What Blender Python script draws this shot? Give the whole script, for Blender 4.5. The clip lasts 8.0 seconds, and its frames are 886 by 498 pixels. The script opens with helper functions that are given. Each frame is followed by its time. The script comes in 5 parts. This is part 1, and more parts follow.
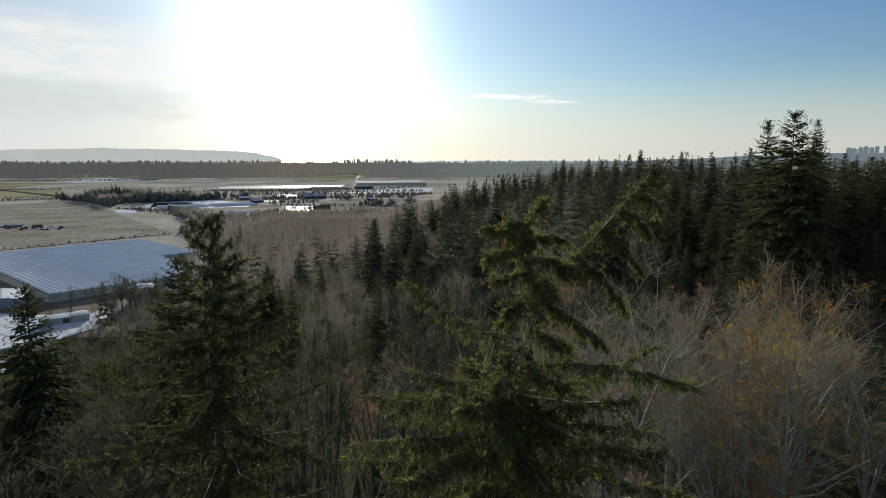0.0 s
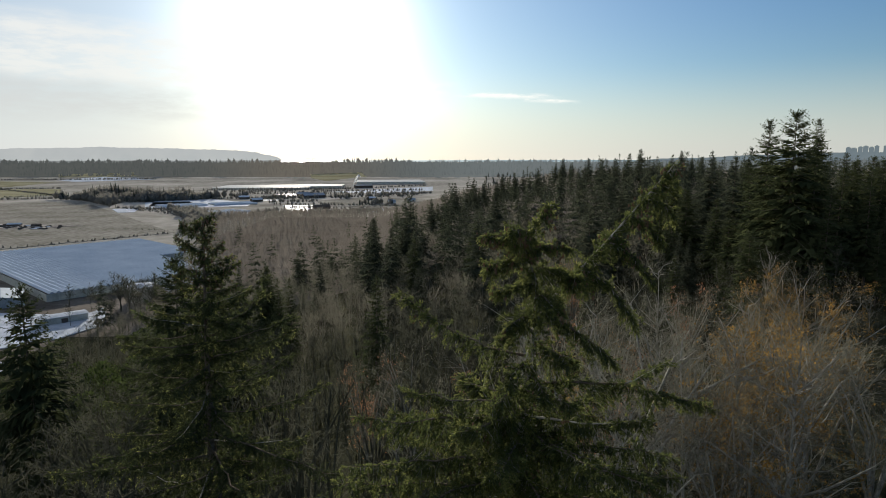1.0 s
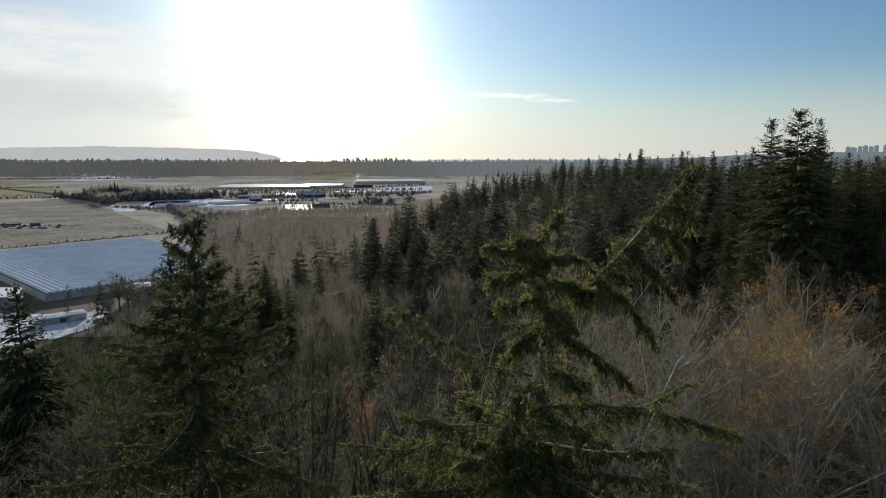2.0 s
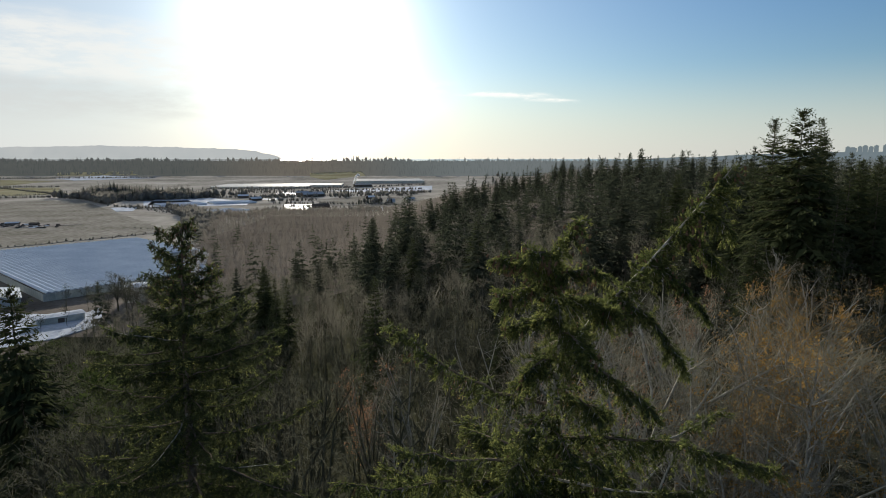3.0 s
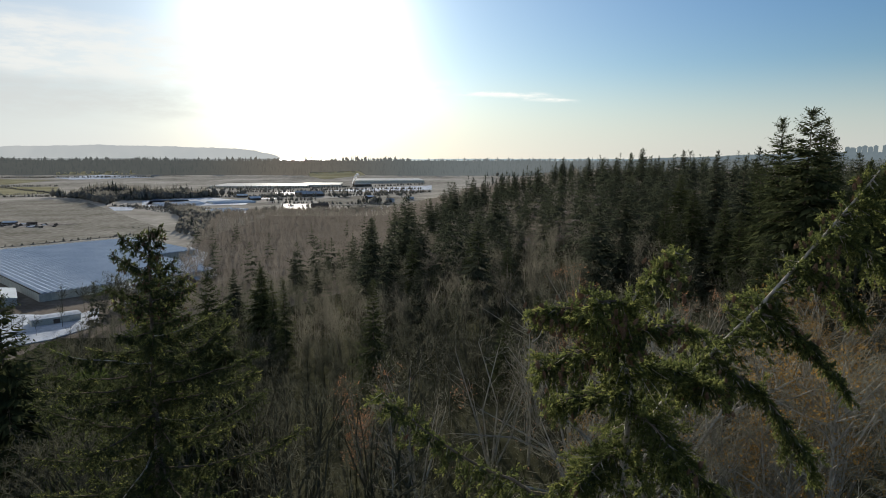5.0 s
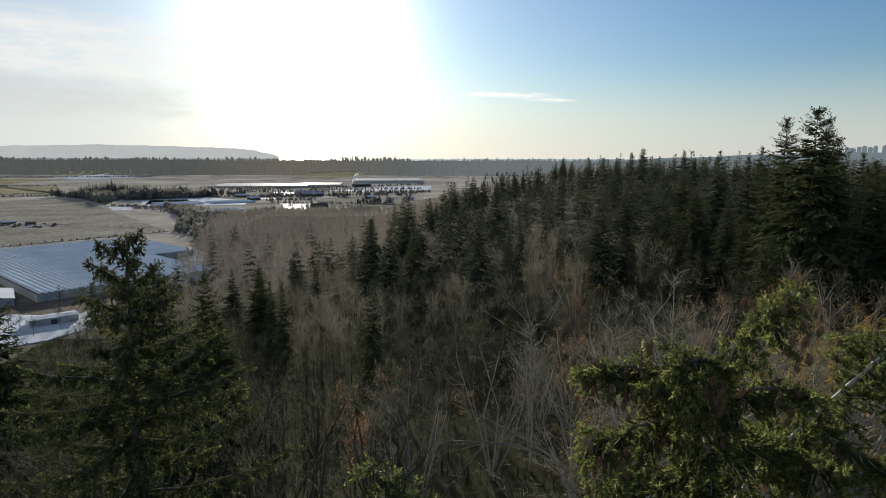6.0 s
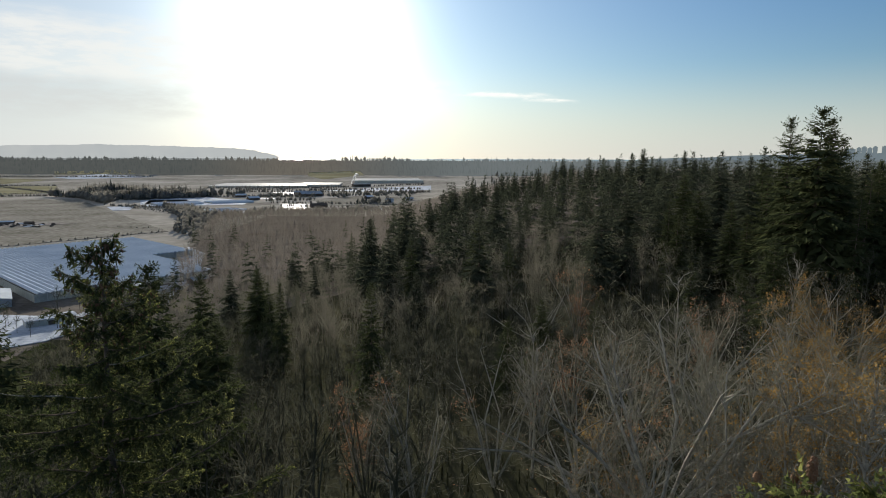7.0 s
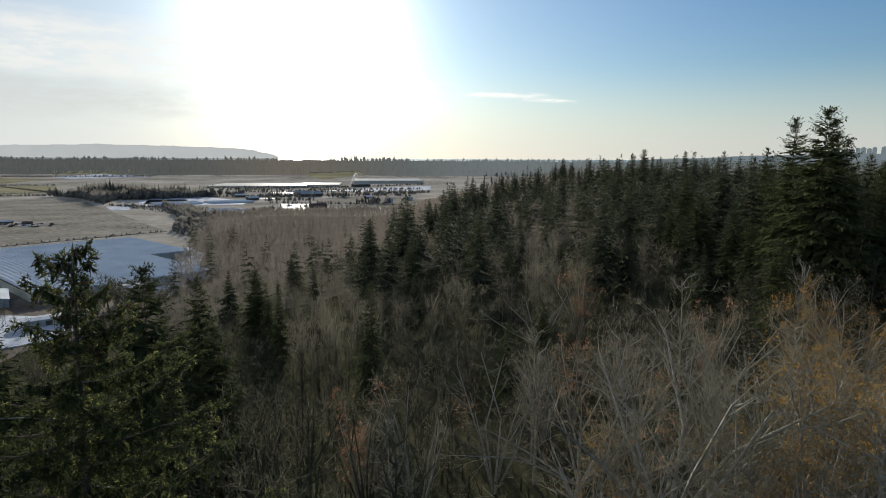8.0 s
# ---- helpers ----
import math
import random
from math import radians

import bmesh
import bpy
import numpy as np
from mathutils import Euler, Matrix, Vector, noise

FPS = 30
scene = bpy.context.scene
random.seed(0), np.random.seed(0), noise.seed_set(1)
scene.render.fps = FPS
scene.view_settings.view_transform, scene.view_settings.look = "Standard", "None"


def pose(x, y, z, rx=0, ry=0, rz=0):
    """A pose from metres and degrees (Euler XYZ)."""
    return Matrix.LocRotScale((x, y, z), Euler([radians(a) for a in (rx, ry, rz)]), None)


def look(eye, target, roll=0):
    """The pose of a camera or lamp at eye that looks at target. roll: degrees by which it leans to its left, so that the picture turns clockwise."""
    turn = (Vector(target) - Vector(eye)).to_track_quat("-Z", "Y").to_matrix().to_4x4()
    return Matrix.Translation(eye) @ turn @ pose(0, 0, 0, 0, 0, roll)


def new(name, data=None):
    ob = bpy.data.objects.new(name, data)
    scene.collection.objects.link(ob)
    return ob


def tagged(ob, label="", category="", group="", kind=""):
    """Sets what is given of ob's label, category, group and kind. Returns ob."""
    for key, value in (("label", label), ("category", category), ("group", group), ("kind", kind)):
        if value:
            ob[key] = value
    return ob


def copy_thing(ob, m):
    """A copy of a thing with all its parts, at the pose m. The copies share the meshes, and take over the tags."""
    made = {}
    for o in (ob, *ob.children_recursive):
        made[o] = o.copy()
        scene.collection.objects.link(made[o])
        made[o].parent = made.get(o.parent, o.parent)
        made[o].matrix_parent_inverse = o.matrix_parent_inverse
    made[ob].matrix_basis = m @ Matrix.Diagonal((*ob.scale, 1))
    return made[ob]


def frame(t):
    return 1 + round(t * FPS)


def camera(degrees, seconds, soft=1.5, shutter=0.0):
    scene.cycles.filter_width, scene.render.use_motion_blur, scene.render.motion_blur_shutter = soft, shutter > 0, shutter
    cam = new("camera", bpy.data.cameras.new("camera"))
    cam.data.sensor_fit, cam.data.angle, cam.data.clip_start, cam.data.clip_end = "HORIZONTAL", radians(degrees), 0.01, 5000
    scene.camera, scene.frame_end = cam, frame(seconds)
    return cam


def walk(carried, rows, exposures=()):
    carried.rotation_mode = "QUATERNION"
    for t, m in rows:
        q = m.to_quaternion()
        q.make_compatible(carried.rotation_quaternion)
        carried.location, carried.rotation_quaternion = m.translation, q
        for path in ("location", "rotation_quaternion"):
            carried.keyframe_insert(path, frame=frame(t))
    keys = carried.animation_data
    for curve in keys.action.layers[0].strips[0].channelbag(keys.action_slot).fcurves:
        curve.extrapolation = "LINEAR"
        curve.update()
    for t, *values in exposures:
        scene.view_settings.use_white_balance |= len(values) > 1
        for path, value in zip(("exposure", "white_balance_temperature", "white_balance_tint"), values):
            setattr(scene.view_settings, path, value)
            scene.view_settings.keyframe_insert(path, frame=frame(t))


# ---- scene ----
cam = camera(72.0, 8.0, soft=0.9)


def seen_from(t):
    """Camera pose at t: a level flight straight ahead that gathers speed, 100 m above the valley."""
    u = t / 8
    yaw = -0.081 - 0.226 * u + 0.127 * u * u - 0.127 * u ** 3
    pitch = -8.205 - 0.701 * u + 0.765 * u * u - 0.229 * u ** 3
    roll = 0.082 - 0.248 * u - 0.002 * u * u - 0.116 * u ** 3
    x = 0.013 + 0.713 * u - 1.922 * u * u + 0.775 * u ** 3
    y = 7.896 * u + 4.870 * u * u + 5.630 * u ** 3 - 5.127 * u ** 4
    z = 99.955 + 0.805 * u - 1.362 * u * u + 0.616 * u ** 3
    return pose(x, y, z, 90 + pitch, roll, yaw)


walk(cam, [(t / 2, seen_from(t / 2)) for t in range(17)])
scene.view_settings.exposure = 1.0

# ---- light ----
SUN_AZ, SUN_EL = -13.0, 11.5
sun_dir = Vector((math.sin(radians(SUN_AZ)) * math.cos(radians(SUN_EL)),
                  math.cos(radians(SUN_AZ)) * math.cos(radians(SUN_EL)), math.sin(radians(SUN_EL))))
world = bpy.data.worlds.new("winter_sky")
scene.world = world
world.use_nodes = True
wt = world.node_tree
wt.nodes.clear()


def wnode(kind, **props):
    n = wt.nodes.new(kind)
    for k, v in props.items():
        setattr(n, k, v)
    return n


def wmath(op, a, b=None, c=None, clamp=False):
    n = wnode("ShaderNodeMath", operation=op, use_clamp=clamp)
    for i, v in enumerate((a, b, c)):
        if v is None:
            continue
        if isinstance(v, (int, float)):
            n.inputs[i].default_value = v
        else:
            wt.links.new(v, n.inputs[i])
    return n.outputs[0]


def wrange(v, a, b, lo=0.0, hi=1.0):
    n = wnode("ShaderNodeMapRange", interpolation_type="SMOOTHSTEP")
    wt.links.new(v, n.inputs[0])
    for i, w in enumerate((a, b, lo, hi)):
        n.inputs[i + 1].default_value = w
    return n.outputs[0]


def wmix(fac, a, b, blend="MIX"):
    n = wnode("ShaderNodeMix", data_type="RGBA", blend_type=blend)
    for s, v in ((0, fac), (6, a), (7, b)):
        if isinstance(v, (int, float)):
            n.inputs[s].default_value = v
        elif isinstance(v, tuple):
            n.inputs[s].default_value = (*v, 1)
        else:
            wt.links.new(v, n.inputs[s])
    return n.outputs[2]


sky = wnode("ShaderNodeTexSky", sky_type="NISHITA", sun_disc=False, sun_elevation=radians(SUN_EL),
            sun_rotation=radians(SUN_AZ), altitude=100, air_density=1.0, dust_density=0.25, ozone_density=2.5)
coord = wnode("ShaderNodeTexCoord")
way = coord.outputs["Generated"]
sep = wnode("ShaderNodeSeparateXYZ")
wt.links.new(way, sep.inputs[0])
dot = wnode("ShaderNodeVectorMath", operation="DOT_PRODUCT")
wt.links.new(way, dot.inputs[0])
dot.inputs[1].default_value = sun_dir
off_sun = wmath("ARCCOSINE", wmath("MINIMUM", dot.outputs["Value"], 0.99999))
# bright aureole of thin haze round the low sun


def lobe(width, height):
    return wmath("MULTIPLY", wmath("EXPONENT", wmath("MULTIPLY", wmath("POWER", off_sun, 2.0), -1 / width ** 2)), height)


aureole = wmath("ADD", wmath("ADD", lobe(0.05, 3.0), lobe(0.125, 1.0)),
                wmath("MULTIPLY", wmath("EXPONENT", wmath("MULTIPLY", off_sun, -1 / 0.31)), 0.34))
glow = wmix(1.0, wmix(1.0, (0, 0, 0), (1.0, 0.94, 0.84), "ADD"), aureole, "MULTIPLY")
# thin cloud streaks, stretched along the horizon
stretch = wnode("ShaderNodeMapping")
stretch.inputs["Scale"].default_value = (2.2, 2.2, 10.0)
stretch.inputs["Location"].default_value = (0.4, 0.1, 0.2)
wt.links.new(way, stretch.inputs[0])
cn = wnode("ShaderNodeTexNoise")
cn.inputs["Scale"].default_value, cn.inputs["Detail"].default_value = 1.6, 7
cn.inputs["Roughness"].default_value = 0.55
wt.links.new(stretch.outputs[0], cn.inputs["Vector"])
azim = wmath("ARCTAN2", sep.outputs[0], sep.outputs[1])
height = sep.outputs[2]
left = wrange(azim, -0.26, -0.44)
# a bright ragged band of cloud with a greyer, flatter bank under it
edge = wmath("ADD", height, wmath("MULTIPLY", wmath("SUBTRACT", cn.outputs[0], 0.5), 0.10))
band = wmath("MULTIPLY", wmath("MULTIPLY", wrange(edge, 0.095, 0.135), wrange(edge, 0.205, 0.165)), wrange(azim, -0.20, -0.36))
bank = wmath("MULTIPLY", wmath("MULTIPLY", wrange(edge, 0.035, 0.07), wrange(edge, 0.135, 0.095)), left)
wisp = wnode("ShaderNodeTexNoise")
wisp.inputs["Scale"].default_value, wisp.inputs["Detail"].default_value = 9.0, 8
wisp.inputs["Roughness"].default_value = 0.62
wt.links.new(stretch.outputs[0], wisp.inputs["Vector"])
tufts = wrange(wisp.outputs[0], 0.34, 0.60)


def streak(at, reach, level, slope, thick):
    """A thin level wisp of cirrus."""
    along = wrange(wmath("ABSOLUTE", wmath("SUBTRACT", azim, at)), reach, reach * 0.3)
    line_z = wmath("ADD", wmath("SUBTRACT", level, wmath("MULTIPLY", azim, slope)), wmath("MULTIPLY", wmath("SUBTRACT", wisp.outputs[0], 0.5), 0.012))
    return wmath("MULTIPLY", wmath("MULTIPLY", along, wrange(wmath("ABSOLUTE", wmath("SUBTRACT", height, line_z)), thick, 0.0)), tufts)


wisps = wmath("MAXIMUM", streak(0.10, 0.10, 0.1035, 0.035, 0.006), streak(0.165, 0.06, 0.1015, 0.055, 0.0045))
wisps = wmath("MAXIMUM", wisps, streak(-0.06, 0.10, 0.112, 0.02, 0.014))
high = wmix(wrange(height, 0.05, 0.27), (0.0345, 0.0405, 0.0440), (0.0225, 0.0365, 0.0475))
base_sky = wmix(1.0, sky.outputs[0], high, "MULTIPLY")
# pale haze low on the horizon
low = wmath("MULTIPLY", wrange(height, 0.15, 0.0), 0.8)
base_sky = wmix(low, base_sky, (0.290, 0.297, 0.295))
total = wmix(1.0, base_sky, glow, "ADD")
# a thin even veil over the sky left of the sun
total = wmix(wmath("MULTIPLY", wrange(azim, -0.15, -0.55), 0.55), total, (0.340, 0.362, 0.380))
total = wmix(wmath("MULTIPLY", band, wmath("ADD", wmath("MULTIPLY", tufts, 0.35), 0.35)), total, (0.475, 0.465, 0.435))
total = wmix(wmath("MULTIPLY", bank, wmath("ADD", wmath("MULTIPLY", tufts, 0.2), 0.35)), total, (0.335, 0.332, 0.322))
total = wmix(wmath("MULTIPLY", wisps, 0.8), total, (0.56, 0.545, 0.51))
bg = wnode("ShaderNodeBackground")
bg.inputs["Strength"].default_value = 1.0
wt.links.new(total, bg.inputs[0])
wo = wnode("ShaderNodeOutputWorld")
wt.links.new(bg.outputs[0], wo.inputs[0])
sun = new("sun", bpy.data.lights.new("sun", "SUN"))
sun.data.energy, sun.data.angle, sun.data.color = 5.0, radians(0.53), (1.0, 0.91, 0.77)
sun.matrix_world = look((0, 0, 300), tuple(Vector((0, 0, 300)) - sun_dir))

# ---- materials ----


def material(name, dark, light, scale=1.0, rough=0.8, island=0.0, thin=0.0, bump=0.0, metal=0.0, fine=0.35, coat=0.0, spec=None, glint=0.0):
    """Procedural surface: colour varies between dark and light at two scales; island: share of piece-to-piece variation;
    thin: share of light that passes through (leaves)."""
    m = bpy.data.materials.new(name)
    m.use_nodes = True
    nt = m.node_tree
    nt.nodes.clear()
    out = nt.nodes.new("ShaderNodeOutputMaterial")
    bsdf = nt.nodes.new("ShaderNodeBsdfPrincipled")
    co = nt.nodes.new("ShaderNodeTexCoord")
    big, small = nt.nodes.new("ShaderNodeTexNoise"), nt.nodes.new("ShaderNodeTexNoise")
    big.inputs["Scale"].default_value, small.inputs["Scale"].default_value = scale, scale * 9
    big.inputs["Detail"].default_value, small.inputs["Detail"].default_value = 5, 6
    for n in (big, small):
        nt.links.new(co.outputs["Object"], n.inputs["Vector"])
    mix = nt.nodes.new("ShaderNodeMix")
    mix.inputs[0].default_value = fine
    nt.links.new(big.outputs[0], mix.inputs[2])
    nt.links.new(small.outputs[0], mix.inputs[3])
    value = mix.outputs[0]
    wide = nt.nodes.new("ShaderNodeMapRange")
    wide.inputs[1].default_value, wide.inputs[2].default_value = 0.33, 0.67
    nt.links.new(value, wide.inputs[0])
    value = wide.outputs[0]
    if island:
        geo, info = nt.nodes.new("ShaderNodeNewGeometry"), nt.nodes.new("ShaderNodeObjectInfo")
        half = nt.nodes.new("ShaderNodeMix")
        half.inputs[0].default_value = 0.35
        nt.links.new(geo.outputs["Random Per Island"], half.inputs[2])
        nt.links.new(info.outputs["Random"], half.inputs[3])
        both = nt.nodes.new("ShaderNodeMix")
        both.inputs[0].default_value = island
        nt.links.new(value, both.inputs[2])
        nt.links.new(half.outputs[0], both.inputs[3])
        value = both.outputs[0]
    col = nt.nodes.new("ShaderNodeMix")
    col.data_type = "RGBA"
    col.inputs[6].default_value, col.inputs[7].default_value = (*dark, 1), (*light, 1)
    nt.links.new(value, col.inputs[0])
    nt.links.new(col.outputs[2], bsdf.inputs["Base Color"])
    bsdf.inputs["Roughness"].default_value, bsdf.inputs["Metallic"].default_value = rough, metal
    bsdf.inputs["Coat Weight"].default_value = coat
    bsdf.inputs["Specular IOR Level"].default_value = (0.5 if rough < 0.5 else 0.0) if spec is None else spec
    if bump:
        b = nt.nodes.new("ShaderNodeBump")
        b.inputs["Strength"].default_value = bump
        nt.links.new(small.outputs[0], b.inputs["Height"])
        nt.links.new(b.outputs[0], bsdf.inputs["Normal"])
    surface = bsdf.outputs[0]
    if thin:
        tr, ms = nt.nodes.new("ShaderNodeBsdfTranslucent"), nt.nodes.new("ShaderNodeMixShader")
        nt.links.new(col.outputs[2], tr.inputs[0])
        ms.inputs[0].default_value = thin
        nt.links.new(surface, ms.inputs[1])
        nt.links.new(tr.outputs[0], ms.inputs[2])
        surface = ms.outputs[0]
    if glint:
        gl, ms = nt.nodes.new("ShaderNodeBsdfGlossy"), nt.nodes.new("ShaderNodeMixShader")
        gl.inputs["Roughness"].default_value = 0.5
        ms.inputs[0].default_value = glint
        nt.links.new(surface, ms.inputs[1])
        nt.links.new(gl.outputs[0], ms.inputs[2])
        surface = ms.outputs[0]
    nt.links.new(surface, out.inputs[0])
    return m


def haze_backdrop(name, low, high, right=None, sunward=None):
    """Distance with miles of winter haze painted in as its own glow; right: its colour away from the sun, sunward: what
    the haze adds below the sun.
    """
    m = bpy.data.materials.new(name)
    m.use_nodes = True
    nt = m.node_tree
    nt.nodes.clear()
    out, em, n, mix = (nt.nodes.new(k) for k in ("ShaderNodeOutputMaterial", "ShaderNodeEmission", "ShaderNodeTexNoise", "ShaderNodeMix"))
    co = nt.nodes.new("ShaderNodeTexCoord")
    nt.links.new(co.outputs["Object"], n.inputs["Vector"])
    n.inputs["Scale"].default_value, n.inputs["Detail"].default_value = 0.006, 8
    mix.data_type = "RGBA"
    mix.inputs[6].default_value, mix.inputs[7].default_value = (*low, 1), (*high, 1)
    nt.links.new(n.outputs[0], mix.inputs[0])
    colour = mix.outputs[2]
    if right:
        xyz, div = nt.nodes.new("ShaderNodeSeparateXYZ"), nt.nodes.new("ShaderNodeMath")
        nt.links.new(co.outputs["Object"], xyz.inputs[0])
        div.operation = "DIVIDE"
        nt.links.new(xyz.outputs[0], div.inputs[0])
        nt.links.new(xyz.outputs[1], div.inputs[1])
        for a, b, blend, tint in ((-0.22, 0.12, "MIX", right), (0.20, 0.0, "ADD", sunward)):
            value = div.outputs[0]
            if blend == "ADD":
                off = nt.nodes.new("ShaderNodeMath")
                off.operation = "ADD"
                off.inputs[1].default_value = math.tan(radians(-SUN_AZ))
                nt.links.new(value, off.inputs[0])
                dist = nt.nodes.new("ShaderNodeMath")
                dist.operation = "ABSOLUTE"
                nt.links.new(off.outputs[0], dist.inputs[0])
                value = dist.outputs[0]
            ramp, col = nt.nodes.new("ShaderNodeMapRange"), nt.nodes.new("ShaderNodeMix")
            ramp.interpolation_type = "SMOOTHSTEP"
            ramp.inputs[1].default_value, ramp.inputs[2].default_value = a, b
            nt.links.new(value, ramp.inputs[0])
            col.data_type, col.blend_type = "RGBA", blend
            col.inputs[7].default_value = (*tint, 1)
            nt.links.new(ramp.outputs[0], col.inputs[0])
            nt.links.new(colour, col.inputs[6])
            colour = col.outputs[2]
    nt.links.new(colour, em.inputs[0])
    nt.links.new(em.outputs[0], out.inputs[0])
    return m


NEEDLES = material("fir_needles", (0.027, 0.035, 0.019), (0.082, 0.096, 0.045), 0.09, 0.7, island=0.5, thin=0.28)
NEEDLES_NEAR = material("fir_needles_near", (0.022, 0.034, 0.013), (0.138, 0.160, 0.058), 3.0, 0.6, island=0.55, thin=0.42, fine=0.5)
# paler tips paint the backlight on the ends of the shoots
NEEDLES_TIP = material("backlit_needle_tips", (0.072, 0.086, 0.028), (0.245, 0.255, 0.088), 3.0, 0.6, island=0.5, thin=0.42)
BARK = material("fir_bark", (0.06, 0.048, 0.038), (0.18, 0.155, 0.13), 3.0, 0.9, bump=0.5)
LIMB = material("limb_bark", (0.19, 0.18, 0.16), (0.42, 0.40, 0.37), 6.0, 0.75, bump=0.3)
CONE = material("cone_scales", (0.085, 0.057, 0.040), (0.22, 0.145, 0.100), 30.0, 0.7, island=0.5, bump=0.4)
TWIG = material("bare_twigs", (0.026, 0.026, 0.019), (0.250, 0.244, 0.196), 0.25, 0.7, island=0.85, thin=0.25)
STEM = material("bare_stems", (0.10, 0.098, 0.083), (0.37, 0.36, 0.32), 2.0, 0.8, island=0.2, bump=0.3)
LEAF_RUST = material("rust_leaves", (0.155, 0.080, 0.048), (0.37, 0.205, 0.120), 0.6, 0.6, island=0.7, thin=0.45)
LEAF_GOLD = material("golden_leaves", (0.12, 0.078, 0.028), (0.31, 0.195, 0.064), 0.6, 0.6, island=0.7, thin=0.42)
# darker copy of the bare twigs: the slope's shade is in its colour
DIMWOOD = material("shaded_bare_wood", (0.042, 0.045, 0.033), (0.112, 0.113, 0.087), 0.1, 0.9, island=0.5, thin=0.35)
SHRUB = material("evergreen_shrub", (0.025, 0.04, 0.015), (0.07, 0.09, 0.03), 0.4, 0.6, island=0.6, thin=0.25)
# leaf litter lightened in its colour to stand in for haze
LITTER = material("haze_pale_litter", (0.085, 0.074, 0.062), (0.20, 0.182, 0.165), 0.03, 0.95, bump=0.3)
DEBRIS = material("dark_spoil", (0.035, 0.033, 0.030), (0.13, 0.12, 0.11), 0.8, 0.9, island=0.4, bump=0.4)
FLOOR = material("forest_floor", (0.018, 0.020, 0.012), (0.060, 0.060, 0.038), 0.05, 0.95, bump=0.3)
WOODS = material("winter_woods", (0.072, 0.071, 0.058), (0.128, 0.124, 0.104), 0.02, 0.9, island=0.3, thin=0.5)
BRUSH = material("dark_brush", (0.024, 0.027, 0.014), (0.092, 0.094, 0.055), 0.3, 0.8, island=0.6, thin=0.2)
# greyer, lighter copy of the fir needles, with distant haze in its colour
FARFIR = material("hazed_conifers", (0.034, 0.042, 0.029), (0.084, 0.094, 0.063), 0.02, 0.8, island=0.5, thin=0.32)
# belt trees glow in haze colours instead of taking light
BELT = haze_backdrop("belt_woods_haze", (0.036, 0.040, 0.040), (0.052, 0.055, 0.052), (0.076, 0.086, 0.088), (0.026, 0.017, 0.009))
BELT_FIR = haze_backdrop("belt_conifers_haze", (0.030, 0.035, 0.035), (0.044, 0.048, 0.046), (0.066, 0.076, 0.078), (0.024, 0.015, 0.008))
FROST = material("frosted_grass", (0.115, 0.110, 0.090), (0.31, 0.30, 0.275), 0.015, 0.9, fine=0.55)
PASTURE = material("winter_pasture", (0.16, 0.155, 0.095), (0.30, 0.285, 0.20), 0.008, 0.95)
MEADOW = material("fallow_meadow", (0.16, 0.152, 0.132), (0.42, 0.405, 0.375), 0.006, 0.95)
CANOPY = haze_backdrop("far_floor_haze", (0.038, 0.042, 0.041), (0.052, 0.055, 0.052), (0.078, 0.087, 0.088), (0.028, 0.018, 0.010))
# the blue tint puts the yard's shade into the snow colour
SNOW = material("snow", (0.26, 0.30, 0.36), (0.54, 0.59, 0.67), 0.05, 0.8, glint=0.035)
# the blue tint puts the sky's reflection into the film colour
SNOWROOF = material("snow_on_film", (0.40, 0.47, 0.56), (0.56, 0.62, 0.69), 0.05, 0.8)
GLASS = material("greenhouse_glass", (0.52, 0.52, 0.50), (0.68, 0.68, 0.66), 0.03, 0.8, glint=0.045)
WALLGLASS = material("wall_glazing", (0.30, 0.32, 0.30), (0.52, 0.53, 0.48), 0.2, 0.4)
FRAME = material("galvanised_frame", (0.42, 0.43, 0.42), (0.62, 0.62, 0.60), 1.0, 0.5, metal=0.4)
METAL_BLUE = material("blue_sheet_metal", (0.17, 0.21, 0.26), (0.30, 0.36, 0.42), 0.1, 0.4, metal=0.2)
CONCRETE = material("tank_steel", (0.30, 0.29, 0.27), (0.48, 0.47, 0.44), 0.3, 0.6)
DARKWALL = material("weathered_boards", (0.06, 0.05, 0.045), (0.16, 0.135, 0.115), 0.5, 0.85)
SOIL = material("farmyard_soil", (0.08, 0.075, 0.07), (0.40, 0.38, 0.36), 0.05, 0.95)
# copy of the bare wood, lightened to mimic haze over the valley
VALLEYWOOD = material("hazed_valley_wood", (0.100, 0.092, 0.083), (0.168, 0.156, 0.142), 0.02, 0.9, island=0.3, thin=0.5)
# hedge and copse trees have haze mixed into their colour
HAZE_TWIG = material("haze_pale_twigs", (0.155, 0.150, 0.133), (0.25, 0.243, 0.220), 0.02, 0.9, island=0.3, thin=0.4)
HAZE_FIR = material("haze_pale_conifers", (0.062, 0.070, 0.058), (0.118, 0.128, 0.105), 0.02, 0.9, island=0.3, thin=0.35)
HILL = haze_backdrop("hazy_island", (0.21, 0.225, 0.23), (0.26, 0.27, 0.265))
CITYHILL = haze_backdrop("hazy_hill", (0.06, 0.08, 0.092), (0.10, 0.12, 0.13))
STEAM = material("steam", (0.85, 0.85, 0.85), (0.95, 0.95, 0.95), 0.1, 1.0, thin=0.75)
SEA = material("sea_water", (0.10, 0.12, 0.13), (0.2, 0.22, 0.23), 0.01, 0.12)

# ---- mesh helpers ----
rng = np.random.default_rng(7)


